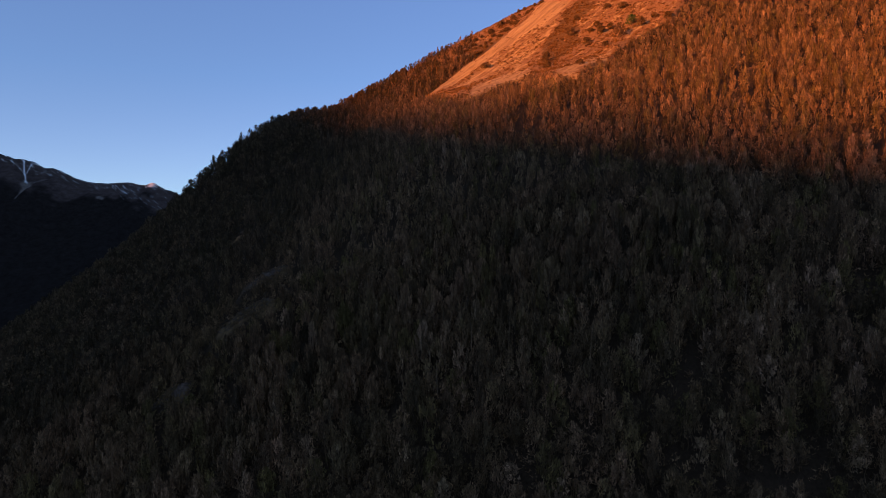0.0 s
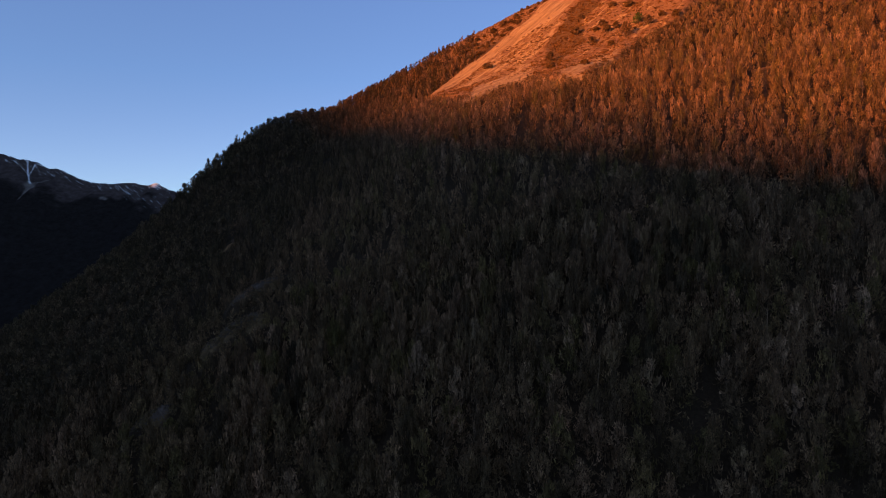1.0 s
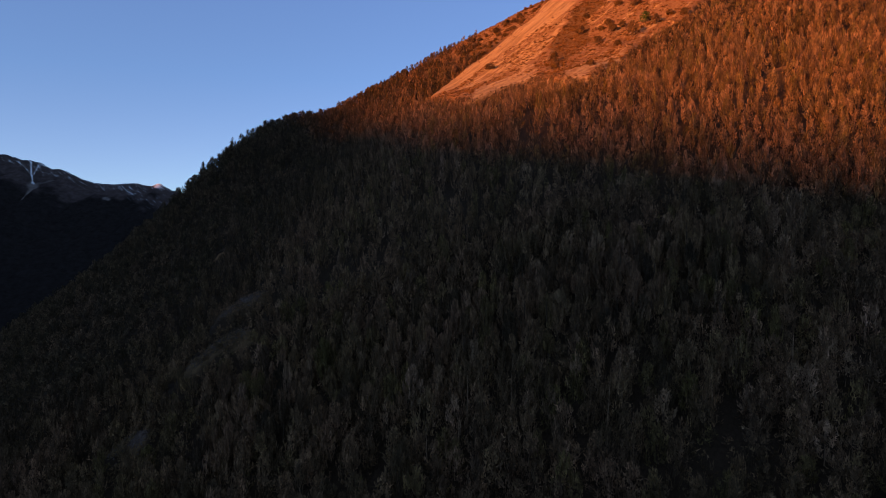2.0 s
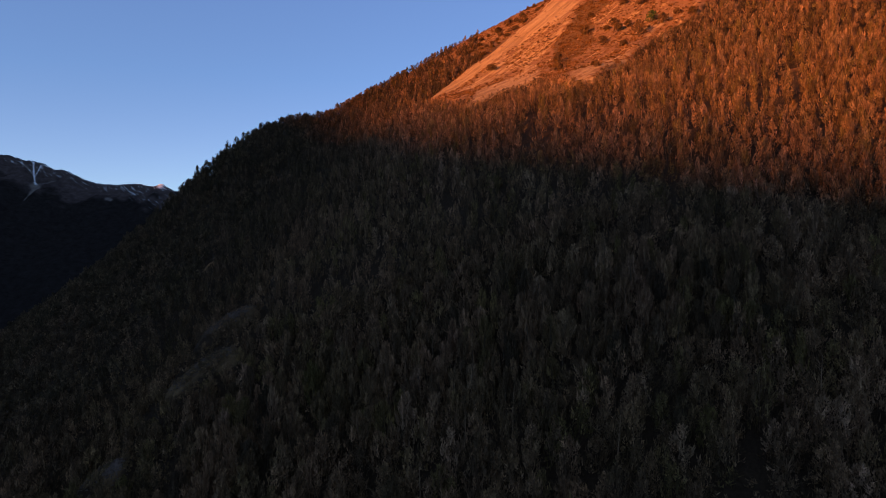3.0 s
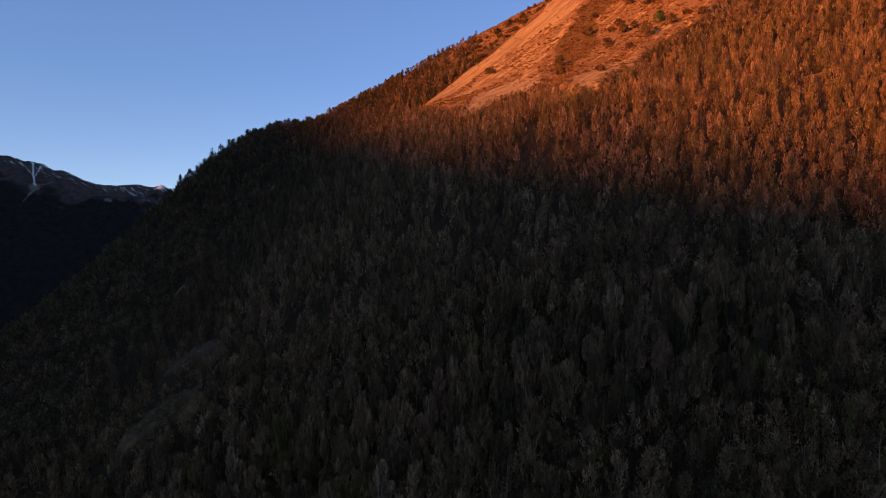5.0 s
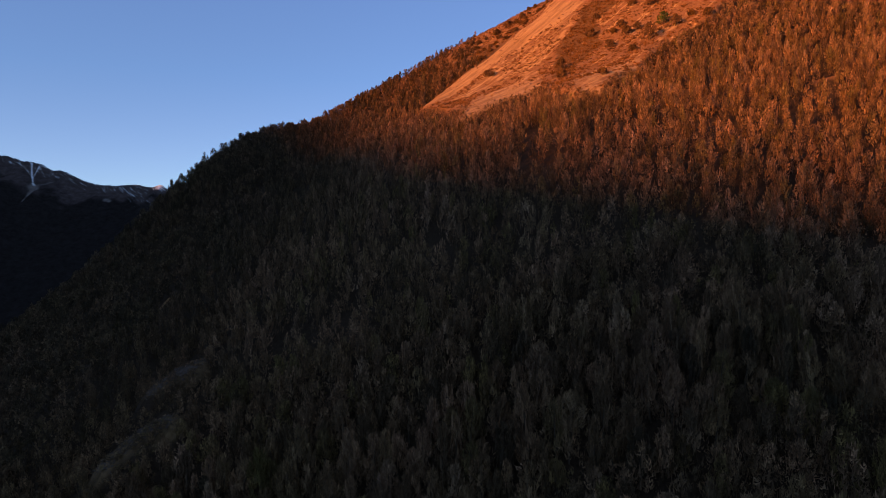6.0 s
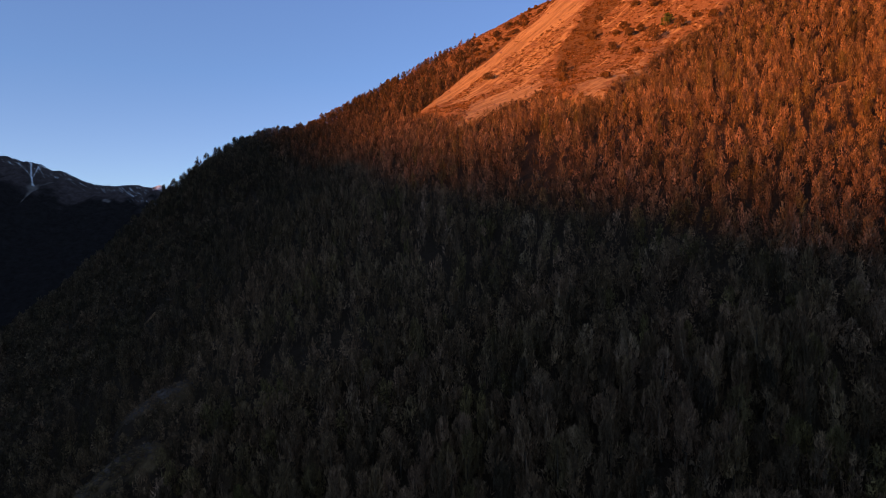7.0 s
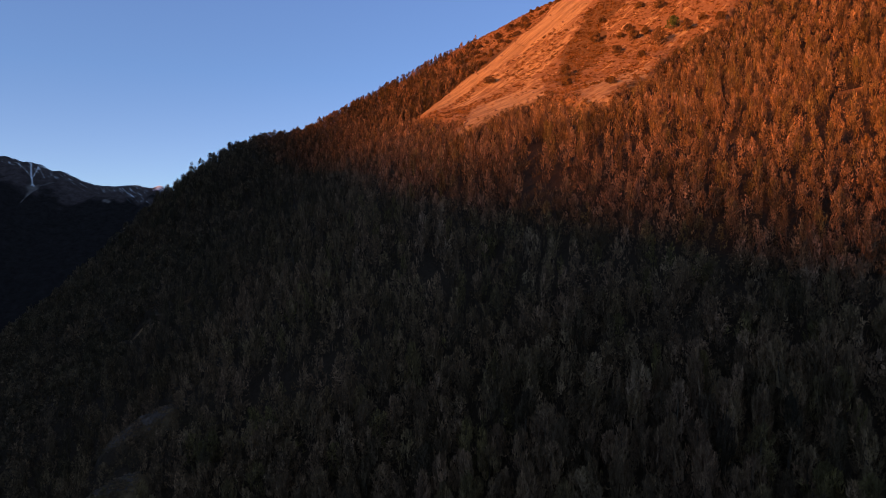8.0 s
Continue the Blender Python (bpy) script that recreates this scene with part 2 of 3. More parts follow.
def lattice(x, y, cell, seed):
    """Smooth value noise from 0 to 1."""
    gx, gy = np.asarray(x) / cell, np.asarray(y) / cell
    ix, iy = np.floor(gx), np.floor(gy)
    fx, fy = soft(gx - ix), soft(gy - iy)

    def dice(a, b):
        s = np.sin(a * 127.1 + b * 311.7 + seed * 74.7) * 43758.5453
        return s - np.floor(s)
    low = dice(ix, iy) * (1 - fx) + dice(ix + 1, iy) * fx
    high = dice(ix, iy + 1) * (1 - fx) + dice(ix + 1, iy + 1) * fx
    return low * (1 - fy) + high * fy


def rough(x, y, cell, seed, octaves=4):
    out, amp = 0.0, 0.5
    for k in range(octaves):
        out = out + amp * (lattice(x, y, cell / 2 ** k, seed + k) - 0.5)
        amp *= 0.55
    return out


def beside(x, y, line):
    """Distance to a line of plan points, and how far along it (0 to 1)."""
    best, along, k = np.full(np.shape(x), 1e9), np.zeros(np.shape(x)), len(line) - 1
    for i, ((ax, ay), (bx, by)) in enumerate(zip(line, line[1:])):
        dx, dy = bx - ax, by - ay
        t = np.clip(((x - ax) * dx + (y - ay) * dy) / (dx * dx + dy * dy), 0, 1)
        d = np.hypot(x - ax - t * dx, y - ay - t * dy)
        along = np.where(d < best, (i + t) / k, along)
        best = np.minimum(best, d)
    return best, along


def inside(x, y, ring):
    hit = np.zeros(np.shape(x), bool)
    for (ax, ay), (bx, by) in zip(ring, ring[1:] + ring[:1]):
        cross = (ay > y) != (by > y)
        hit ^= cross & (x < (bx - ax) * (y - ay) / (by - ay + 1e-9) + ax)
    return hit


# bare slope with the scree, in plan
SLOPE = [(-14, 474), (3, 448), (8, 420), (11, 385), (12, 370), (19, 374), (30, 389), (42, 405), (54, 403), (62, 374), (72, 356), (82, 378), (100, 401), (121, 435), (142, 447), (160, 453),
         (230, 560), (210, 720), (140, 690), (112, 640), (88, 594), (70, 567), (40, 543), (22, 530), (6, 513), (-9, 488)]
PALE = [(-12, 471), (6, 513), (26, 535), (49, 552), (72, 568), (86, 591), (120, 650), (190, 690), (150, 610), (105, 556), (85, 539), (65, 529), (46, 519), (25, 501), (6, 474)]   # clean scree
MOTTLED = [(25, 501), (65, 529), (105, 556), (95, 545), (86, 519), (72, 495), (62, 476), (56, 411), (34, 405), (12, 370), (6, 474)]
TONGUE = [(11, 370), (18, 417), (26, 440), (40, 446), (56, 429), (54, 401), (42, 408), (30, 392), (19, 373)]
RUBBLE = [(-2, 458), (6, 470), (17, 464), (20, 442), (15, 401), (10, 388)]
LOW_SCRUB = [(120, 560), (102, 543), (91, 521), (78, 503), (71, 477), (64, 448), (68, 421), (77, 448), (91, 464), (101, 473), (104, 495), (105, 516), (121, 528)]
EARTH = [[(62, 374), (72, 415), (83, 424), (96, 420), (108, 424), (100, 400), (82, 377), (72, 355)],
         [(88, 522), (73, 500), (61, 511), (71, 514), (93, 538)],
         [(122, 437), (130, 448), (144, 457), (156, 473), (151, 479), (141, 466), (128, 456)]]      # bare pale strips beside the wood
GRAVEL = [[(-80, 236), (-75, 242), (-71, 244), (-67, 244)], [(-79, 260), (-75, 264), (-70, 264), (-67, 264)], [(-92, 209), (-89, 211), (-85, 210)]]   # pale gravel banks in the wood
CRAGS = [(-98, 396), (-91, 342), (-102, 333), (-142, 425), (-92, 417), (-88, 459)]  # small outcrops
GAPS = [(70, 329), (80, 328), (84, 309), (101, 309), (109, 310), (112, 303), (120, 349), (126, 336), (139, 337), (169, 320), (136, 294), (134, 298), (148, 305), (96, 294), (112, 286),
        (59, 317), (45, 330), (75, 301), (143, 280), (178, 421), (145, 397), (128, 297)]     # deep gaps in the sunlit wood

SLIPS = [(144, 370, 2.8), (165, 353, 2.0)]          # small earth slips in the upper wood


def clearing(x, y):
    """1 where no trees stand, with a ragged edge."""
    wob = 6 * rough(x, y, 22, 3) + 6 * rough(x, y, 9, 13)
    wob2 = 6 * rough(x, y, 22, 8) + 6 * rough(x, y, 9, 19)
    c = inside(x + wob, y + wob2, SLOPE).astype(float)
    for line, wide in zip(GRAVEL, (3.9, 2.6, 3.0)):
        d, _ = beside(x, y, line)
        c = np.maximum(c, d + 1.2 * wob < wide)
    for cx, cy in CRAGS:
        c = np.maximum(c, np.hypot(x - cx, (y - cy + 3) * 0.6) + 0.6 * wob < 3.4)
    for cx, cy, r in SLIPS:
        c = np.maximum(c, np.hypot((x - cx) * 0.7, y - cy) + wob < r)
    return c


def tree_height(x, y, h):
    return 11.5 - 6.0 * soft((h - 325) / 90) * soft((130 - x) / 60)


def ground_height(x, y):
    h = canopy(x, y)
    bare = clearing(x, y)
    for k in range(10):
        reach = 5 if k < 4 else 10
        bare = bare + clearing(x + reach * math.cos(1.047 * k), y + reach * math.sin(1.047 * k))
    open_ = np.minimum(1, 1.3 * bare / 11)
    for line in GRAVEL:
        open_ = np.maximum(open_, 0.8 * soft(1.5 - beside(x, y, line)[0] / 4.5))
    g = h - 0.74 * tree_height(x, y, h) * (1 - open_) + 1.6 * rough(x, y, 14, 5) + 5 * rough(x, y, 60, 11)
    # the summit stays out of view; the foot runs out on the valley floor
    g = 640 - 30 * np.logaddexp(0, (640 - g) / 30)
    floor = -420 + 30 * rough(x, y, 900, 21) * 2
    return floor + 25 * np.logaddexp(0, (g - floor) / 25)


def steps(lo, a, b, hi, fine):
    """Grid lines: fine between a and b, growing outwards."""
    mid = list(np.arange(a, b + fine / 2, fine))
    out, s, p = [], fine, b
    while p < hi:
        s *= 1.13
        p += s
        out.append(p)
    before, s, p = [], fine, a
    while p > lo:
        s *= 1.13
        p -= s
        before.append(p)
    return np.array(before[::-1] + mid + out)


def patch(x, y, ring, edge, seed, ragged=8.0):
    """1 inside a ring of plan points, with an edge that is frayed down the fall line."""
    d, _ = beside(x, y, ring + ring[:1])
    s = np.where(inside(x, y, ring), d, -d)
    return soft(0.5 + (s + ragged * rough(0.69 * x - 0.72 * y, 0.2 * (0.72 * x + 0.69 * y), 9, seed)) / edge)


def cover(x, y):
    """How clean the scree lies, and how thick the low scrub stands."""
    clean = np.maximum(patch(x, y, PALE, 7, 31), 0.50 * patch(x, y, MOTTLED, 8, 33))
    clean = np.maximum(clean, 0.95 * patch(x, y, TONGUE, 6, 35))
    for ring in EARTH:
        clean = np.maximum(clean, 0.60 * patch(x, y, ring, 6, 37, 12.0))
    clean = np.maximum(clean, 0.14 * soft((x - 75) / 20) * soft((560 - y) / 30))
    clean = clean * (1 - 0.9 * patch(x, y, RUBBLE, 6, 39))
    return clean, patch(x, y, LOW_SCRUB, 8, 51)


def sheet(name, xs, ys, height, zones, mat):
    X, Y = np.meshgrid(xs, ys)
    Z = height(X, Y)
    verts = np.stack([X, Y, Z], -1).reshape(-1, 3)
    i = np.arange(len(ys) - 1)[:, None] * len(xs) + np.arange(len(xs) - 1)[None, :]
    quads = np.stack([i, i + 1, i + 1 + len(xs), i + len(xs)], -1).reshape(-1, 4)
    me = bpy.data.meshes.new(name)
    me.from_pydata(verts.tolist(), [], quads.tolist())
    me.polygons.foreach_set("use_smooth", np.ones(len(quads), bool))
    col = me.color_attributes.new("zone", "FLOAT_COLOR", "POINT")
    col.data.foreach_set("color", zones(X, Y, Z).astype(np.float32).ravel())
    me.materials.append(mat)
    return new(name, me)


def ground_zones(x, y, z):
    bare = clearing(x, y)
    clean, scrub = cover(x, y)
    far = np.maximum(np.abs(x) - 320, np.abs(y - 380) - 380)
    open_top = np.maximum(soft((canopy(x, y) - 384) / 30) * soft((135 - x) / 40), 0.8 * soft((canopy(x, y) - 342) / 25) * soft((45 - x) / 30))
    wood = (1 - bare) * (1 - open_top)
    for line in GRAVEL:
        near = beside(x, y, line)[0] < 9
        wood, clean = np.where(near, np.maximum(wood, 0.64), wood), np.where(near, 0.7, clean)
    return np.stack([wood, clean, soft(far / 120), scrub], -1)


ground = sheet("ground", steps(-6500, -290, 330, 6500, 2.5), steps(-6500, 70, 740, 6500, 2.5), ground_height, ground_zones, GROUND)
tagged(ground, "steep mountainside of dark litter and pale scree above a valley", "ground", kind="structure")


# ---- the far range with its snow, and the ridge that shades the valley ----
def range_crest(x):
    t = x + 1931
    z = 449 + 0.10 * np.clip(-t - 250, 0, 900) + 0.135 * np.clip(-t - 500, 0, 450) - 0.02 * np.clip(-t, 0, 250)
    z = z + dome(x, 0, -1931, 0, 22, 13) + dome(x, 0, -2785, 0, 30, 16) + 14 * soft((-2640 - x) / 140) + dome(x, 0, -2200, 0, 90, 8) + dome(x, 0, -2450, 0, 75, 22) + dome(x, 0, -2575, 0, 50, 18)
    z = z + 0.12 * np.clip(-2500 - x, 0, 650)
    z = z + dome(x, 0, -2690, 0, 30, 12) + dome(x, 0, -2470, 0, 34, 10) + dome(x, 0, -2160, 0, 60, 9) + dome(x, 0, -2715, 0, 32, 18) + dome(x, 0, -2610, 0, 45, 20) + dome(x, 0, -2525, 0, 30, 8) + dome(x, 0, -2085, 0, 50, 21) - dome(x, 0, -1860, 0, 32, 22)
    z = z - 0.45 * np.clip(x + 1870, 0, 3000) + 26 * rough(x, 0 * x, 160, 41) + 9 * rough(x, 0 * x, 38, 47)
    return z


RANGE_Y = 4310.0
CHUTE = [(-2781, 4310), (-2713, 4205), (-2664, 4140), (-2608, 4060), (-2606, 3945)]   # the snow gully in plan
CHUTES = [CHUTE, [(-2850, 4290), (-2728, 4213)], [(-2715, 4285), (-2700, 4205)], [(-2557, 4187), (-2580, 4120), (-2612, 4068)]]


def range_height(x, y):
    crest = range_crest(x)
    back = RANGE_Y + 60 * rough(x, 0 * x, 500, 43) - y
    spurs = 120 * rough(x + 0.25 * back, 0.35 * y, 330, 45) + 30 * rough(x, y, 70, 49)
    z = crest - 0.62 * np.abs(back) ** 0.985 + spurs * soft(np.abs(back) / 200)
    for k, line in enumerate(CHUTES):
        d, _ = beside(x, y, line)
        z = z - (16 if k == 0 else 8) * np.exp(-(d / 22) ** 2) * soft(np.abs(back) / 60)
    return np.maximum(z, -450 + 0 * x)


def range_zones(x, y, z):
    below = range_crest(x) - z
    ragged = rough(x, y, 120, 55)
    fleck = 0.4 * rough(x, y, 90, 77, 3)
    bare = soft((150 + 190 * ragged - below) / 70)
    scree = np.zeros_like(x)
    deep = 34 + 86 * soft((x + 2200) / 220)
    snow = 0.27 + fleck + 0.34 * soft((12 - below) / 12) - 0.9 * soft((below - deep) / 60)
    for k, line in enumerate(CHUTES):
        d, along = beside(x, y, line)
        wide = (4.2 + 20 * soft((along - 0.45) / 0.2) * soft((1.05 - along) / 0.4)) if k == 0 else 4.0 + 0 * along
        on = soft(1.6 - d / wide)
        scree = np.maximum(scree, on * (1.0 if k < 3 else 0.45))
        snow = np.maximum(snow, on * (0.95 - 0.95 * soft((along - 0.46) / 0.2)) if k == 0 else on * (0.62 if k < 3 else 0.3))
    d, _ = beside(x, y, [(-2187, 4112), (-2162, 4095)])
    scree = np.maximum(scree, 0.8 * soft(1.5 - d / 14))
    snow = snow + dome(x, 0, -1931, 0, 22, 0.5) * (below < 30)
    return np.stack([bare, scree, np.clip(snow, 0, 1), np.ones_like(x)], -1)


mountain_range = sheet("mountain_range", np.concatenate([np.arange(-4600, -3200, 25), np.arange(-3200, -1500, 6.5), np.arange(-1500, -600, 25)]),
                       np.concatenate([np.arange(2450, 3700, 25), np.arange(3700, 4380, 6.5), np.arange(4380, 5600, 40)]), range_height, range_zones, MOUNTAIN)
tagged(mountain_range, "dark distant mountain range with snow-streaked crest in evening shade", "mountain", kind="structure")

ACROSS = Vector((-SUN_WAY.y, SUN_WAY.x, 0))


def shade_ridge():
    """The long ridge across the valley behind which the sun is going down."""
    qs = np.concatenate([np.arange(-3200, -200, 60), np.arange(-200, 900, 12), np.arange(900, 4380, 60), np.arange(4380, 4640, 8), np.arange(4640, 6400, 60)])
    crest = 705.4 + 0.113 * (np.clip(qs, -2400, 1400) - 258) + 0.055 * np.clip(qs - 1400, 0, 3600) + 0.16 * np.clip(qs - 4580, 0, 700) + dome(qs, 0, 460, 0, 38, 20) + dome(qs, 0, 345, 0, 55, 8) - dome(qs, 0, 235, 0, 38, 3) + 14 * rough(qs, 0 * qs, 90, 61) + dome(qs, 0, 4504, 0, 20, -20)
    offs = np.array([-2000, -1000, -600, -300, -120, -40, 0, 40, 120, 300, 600, 1000, 2000.0])
    Q, O = np.meshgrid(qs, offs)
    Z = np.maximum(crest[None, :] - 0.6 * np.abs(O) + 90 * rough(Q, O, 400, 67) * soft(np.abs(O) / 200), -440 + 0 * O)
    a = -3000 + O
    X, Y = a * SUN_WAY.x + Q * ACROSS.x, a * SUN_WAY.y + Q * ACROSS.y
    verts = np.stack([X, Y, Z], -1).reshape(-1, 3)
    w = len(qs)
    i = np.arange(len(offs) - 1)[:, None] * w + np.arange(w - 1)[None, :]
    quads = np.stack([i, i + 1, i + 1 + w, i + w], -1).reshape(-1, 4)
    me = bpy.data.meshes.new("mountain_ridge")
    me.from_pydata(verts.tolist(), [], quads.tolist())
    me.materials.append(MOUNTAIN)
    return tagged(new("mountain_ridge", me), "dark wooded mountain ridge across the valley", "mountain", kind="structure")


shade_ridge()


# ---- trees ----
def sprays(rng, tufts_, shoots, tall, wide, leaf, slim=0.16, foot=0.06, body=14, drop=0.55, power=2.0):
    """A crown: a ragged inner body and many upright flame-shaped tufts of slim shoots."""
    k = tufts_
    ang = rng.uniform(0, 2 * np.pi) + 2.4 * np.arange(k) + rng.normal(0, 0.3, k)
    out = np.sqrt((np.arange(k) + 0.3) / k) * rng.uniform(0.7, 1.2, k)
    out[0] = 0.05
    top = tall * (1 - drop * out ** power * rng.uniform(0.55, 1.25, k))
    top = np.where((np.arange(k) % 5 < 2) & (out > 0.35), top * rng.uniform(0.45, 0.9, k), top)     # plumes low on the sides
    top[0] = tall
    top = np.maximum(top, 0.2 * tall)
    long = np.minimum(tall * rng.uniform(0.18, 0.30, k), top - foot * tall)
    fat = wide * rng.uniform(0.15, 0.24, k) * (20 / k) ** 0.5
    cx, cy = wide * 0.82 * out * np.cos(ang), wide * 0.82 * out * np.sin(ang)
    i = np.repeat(np.arange(k), shoots)
    n = len(i)
    s = rng.random(n) ** 0.9
    phi = rng.uniform(0, 2 * np.pi, n)
    r = fat[i] * np.sin(np.pi * np.clip(0.35 + 0.65 * s, 0, 1)) ** 0.8 * (0.35 + 0.65 * np.sqrt(rng.random(n)))
    tilt = 1 + 0.35 * (s - 1) * long[i] / np.maximum(0.6, wide)        # plumes lean outwards
    base = np.stack([cx[i] * tilt + r * np.cos(phi), cy[i] * tilt + r * np.sin(phi), top[i] - long[i] * (1 - 0.85 * s)], -1)
    lean = phi + rng.normal(0, 0.4, n)
    el = np.radians(np.clip(rng.normal(55, 22, n) + 10 * s, -5, 88))
    way = np.stack([np.cos(lean) * np.cos(el), np.sin(lean) * np.cos(el), np.sin(el)], -1)
    round_ = 0.55 * np.stack([np.cos(phi), np.sin(phi), 0.5 + 0 * phi], -1) * (r / fat[i])[:, None] + np.stack([base[:, 0] / wide, base[:, 1] / wide, 0.25 + 0.45 * (base[:, 2] / tall) ** 2], -1)
    side = np.cross(way, round_ / (np.linalg.norm(round_, axis=1)[:, None] + 1e-6) + rng.normal(0, 0.42, (n, 3)))     # shoots lie round the crown
    side /= np.linalg.norm(side, axis=1)[:, None]
    ln = (leaf * rng.uniform(0.45, 1.6, n) * (1 - 0.15 * s))[:, None]
    wd = slim * leaf * rng.uniform(0.6, 1.4, n)[:, None]
    base = base - way * ln * 0.3
    pts = [np.stack([base - side * wd, base + side * wd, base + way * ln], 1).reshape(-1, 3)]
    # the inner body: loose overlapping scales
    a = rng.uniform(0, 2 * np.pi, body)
    h = rng.uniform(0.0, 0.75, body)
    r = wide * 0.72 * np.sqrt(1 - h) * rng.uniform(0.7, 1.0, body)
    mid = np.stack([r * np.cos(a), r * np.sin(a), tall * (foot + h * (0.92 - foot))], -1)
    tangent = np.stack([-np.sin(a), np.cos(a), np.zeros(body)], -1)
    mid[:, :2] *= 0.75
    w, up = rng.uniform(0.12, 0.2, body)[:, None], tall * rng.uniform(0.14, 0.22, body)[:, None]
    inward = np.stack([-np.cos(a), -np.sin(a), np.zeros(body)], -1) * wide * 0.1
    pts.append(np.stack([mid - tangent * w, mid + tangent * w, mid + inward + np.array([0, 0, 1.0]) * up], 1).reshape(-1, 3))
    pts = np.concatenate(pts)
    pts[:, 2] = np.maximum(pts[:, 2], 0.1)
    # inner scales keep to low tones: shade inside the crown, put into leaf colour
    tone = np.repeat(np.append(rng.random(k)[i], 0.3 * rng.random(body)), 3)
    return pts, tone


def rod(points, radii, sides=5):
    """A tapered, bent stem."""
    pts = [Vector(p) for p in points]
    verts, quads = [], []
    for i, (p, r) in enumerate(zip(pts, radii)):
        way = (pts[min(i + 1, len(pts) - 1)] - pts[max(i - 1, 0)]).normalized()
        u = way.orthogonal().normalized()
        v = way.cross(u)
        for k in range(sides):
            a = 2 * math.pi * k / sides
            verts.append(tuple(p + (u * math.cos(a) + v * math.sin(a)) * r))
        if i:
            b = (i - 1) * sides
            quads += [(b + k, b + (k + 1) % sides, b + sides + (k + 1) % sides, b + sides + k) for k in range(sides)]
    return verts, quads


def leaf_mesh(name, pts, tone, mat):
    me = mesh_of(name, pts, np.arange(len(pts)).reshape(-1, 3), mat)
    me.attributes.new("spray", "FLOAT", "POINT").data.foreach_set("value", tone.astype(np.float32))
    return me


def mesh_of(name, verts, faces_, mat):
    me = bpy.data.meshes.new(name)
    me.from_pydata(verts if isinstance(verts, list) else verts.tolist(), [], faces_ if isinstance(faces_, list) else faces_.tolist())
    me.materials.append(mat)
    return me


def trunk_mesh(rng, tall, wide):
    verts, quads = [], []

    def add(points, radii, sides):
        v, q = rod(points, radii, sides)
        quads.extend(tuple(i + len(verts) for i in f) for f in q)
        verts.extend(v)
    bend = rng.normal(0, 0.18, (4, 2))
    stem = [(0, 0, -1.2), (bend[1][0], bend[1][1], tall * 0.35), (bend[2][0], bend[2][1], tall * 0.65), (bend[3][0], bend[3][1], tall * 0.95)]
    add(stem, [0.20, 0.15, 0.09, 0.02], 6)
    for k in range(9):
        s = 0.22 + 0.62 * k / 9
        a, r = rng.uniform(0, 2 * math.pi), wide * (1 - s) * rng.uniform(0.7, 1.05)
        z = tall * s
        add([(0, 0, z), (r * 0.5 * math.cos(a), r * 0.5 * math.sin(a), z + 0.5), (r * math.cos(a), r * math.sin(a), z + tall * 0.12)], [0.06, 0.045, 0.012], 4)
    return mesh_of("trunk", verts, quads, BARK)


def single_tree(rng, tall, wide, count, label):
    base = tagged(new("tree"), label, "tree", "trees of the mountain forest")
    t = new("trunk", trunk_mesh(rng, tall, wide))
    v, f = sprays(rng, int(rng.integers(32, 40)), count, tall, wide, 0.72, 0.12, body=34)
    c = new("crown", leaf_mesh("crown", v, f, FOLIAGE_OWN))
    for o in (t, c):
        o.parent = base
    return base


def spots(rng, x0, x1, y0, y1, gap):
    """Uneven rows of tree places."""
    xs, ys = np.meshgrid(np.arange(x0, x1, gap), np.arange(y0, y1, gap))
    xs = xs + (np.round(ys / gap) % 2) * gap / 2
    x = (xs + rng.uniform(-0.42, 0.42, xs.shape) * gap).ravel()
    y = (ys + rng.uniform(-0.42, 0.42, ys.shape) * gap).ravel()
    return x, y


def wooded(x, y):
    near, far = faces(x, y)
    ok = (near - far < 18) & (clearing(x, y) < 0.5)
    ok &= (x > -0.74 * y - 8) & (x < 0.74 * y + 12) & (x + 0.63 * y < 504) & (y > 112 - 0.284 * (x - 86))
    return ok


rng = np.random.default_rng(7)

# trees that stand singly: a stretch of the lower slope
NEAR = (-66, 88, 194, 232)
singles = [single_tree(rng, tall, wide, 46, label) for tall, wide, label in (
    (11.5, 3.2, "slender bushy olive-brown beech tree on the dark forest slope"),
    (10.0, 3.5, "bushy olive-brown beech tree with several upright tops"),
    (12.5, 2.8, "tall narrow olive-brown beech tree standing on the dark forest slope"),
    (9.2, 3.8, "broad low olive-brown beech tree in dense forest"),
    (11.0, 3.4, "feathery grey-brown beech tree with upright branches"))]
gx, gy = spots(rng, NEAR[0], NEAR[1], NEAR[2], NEAR[3], 4.6)
ok = wooded(gx, gy)
rest_x, rest_y = gx[ok][240:], gy[ok][240:]
gx, gy = gx[ok][:240], gy[ok][:240]
gz = ground_height(gx, gy)
for i in range(len(gx)):
    s = rng.uniform(0.78, 1.22)
    m = pose(gx[i], gy[i], gz[i], rng.normal(0, 2.5), rng.normal(0, 2.5), rng.uniform(0, 360)) @ Matrix.Diagonal((s * rng.uniform(0.85, 1.15), s, s * rng.uniform(0.9, 1.15), 1))
    if i < len(singles):
        singles[i].matrix_basis = m
    else:
        t = copy_thing(singles[int(rng.integers(len(singles)))], pose(0, 0, 0))
        t.matrix_basis = m


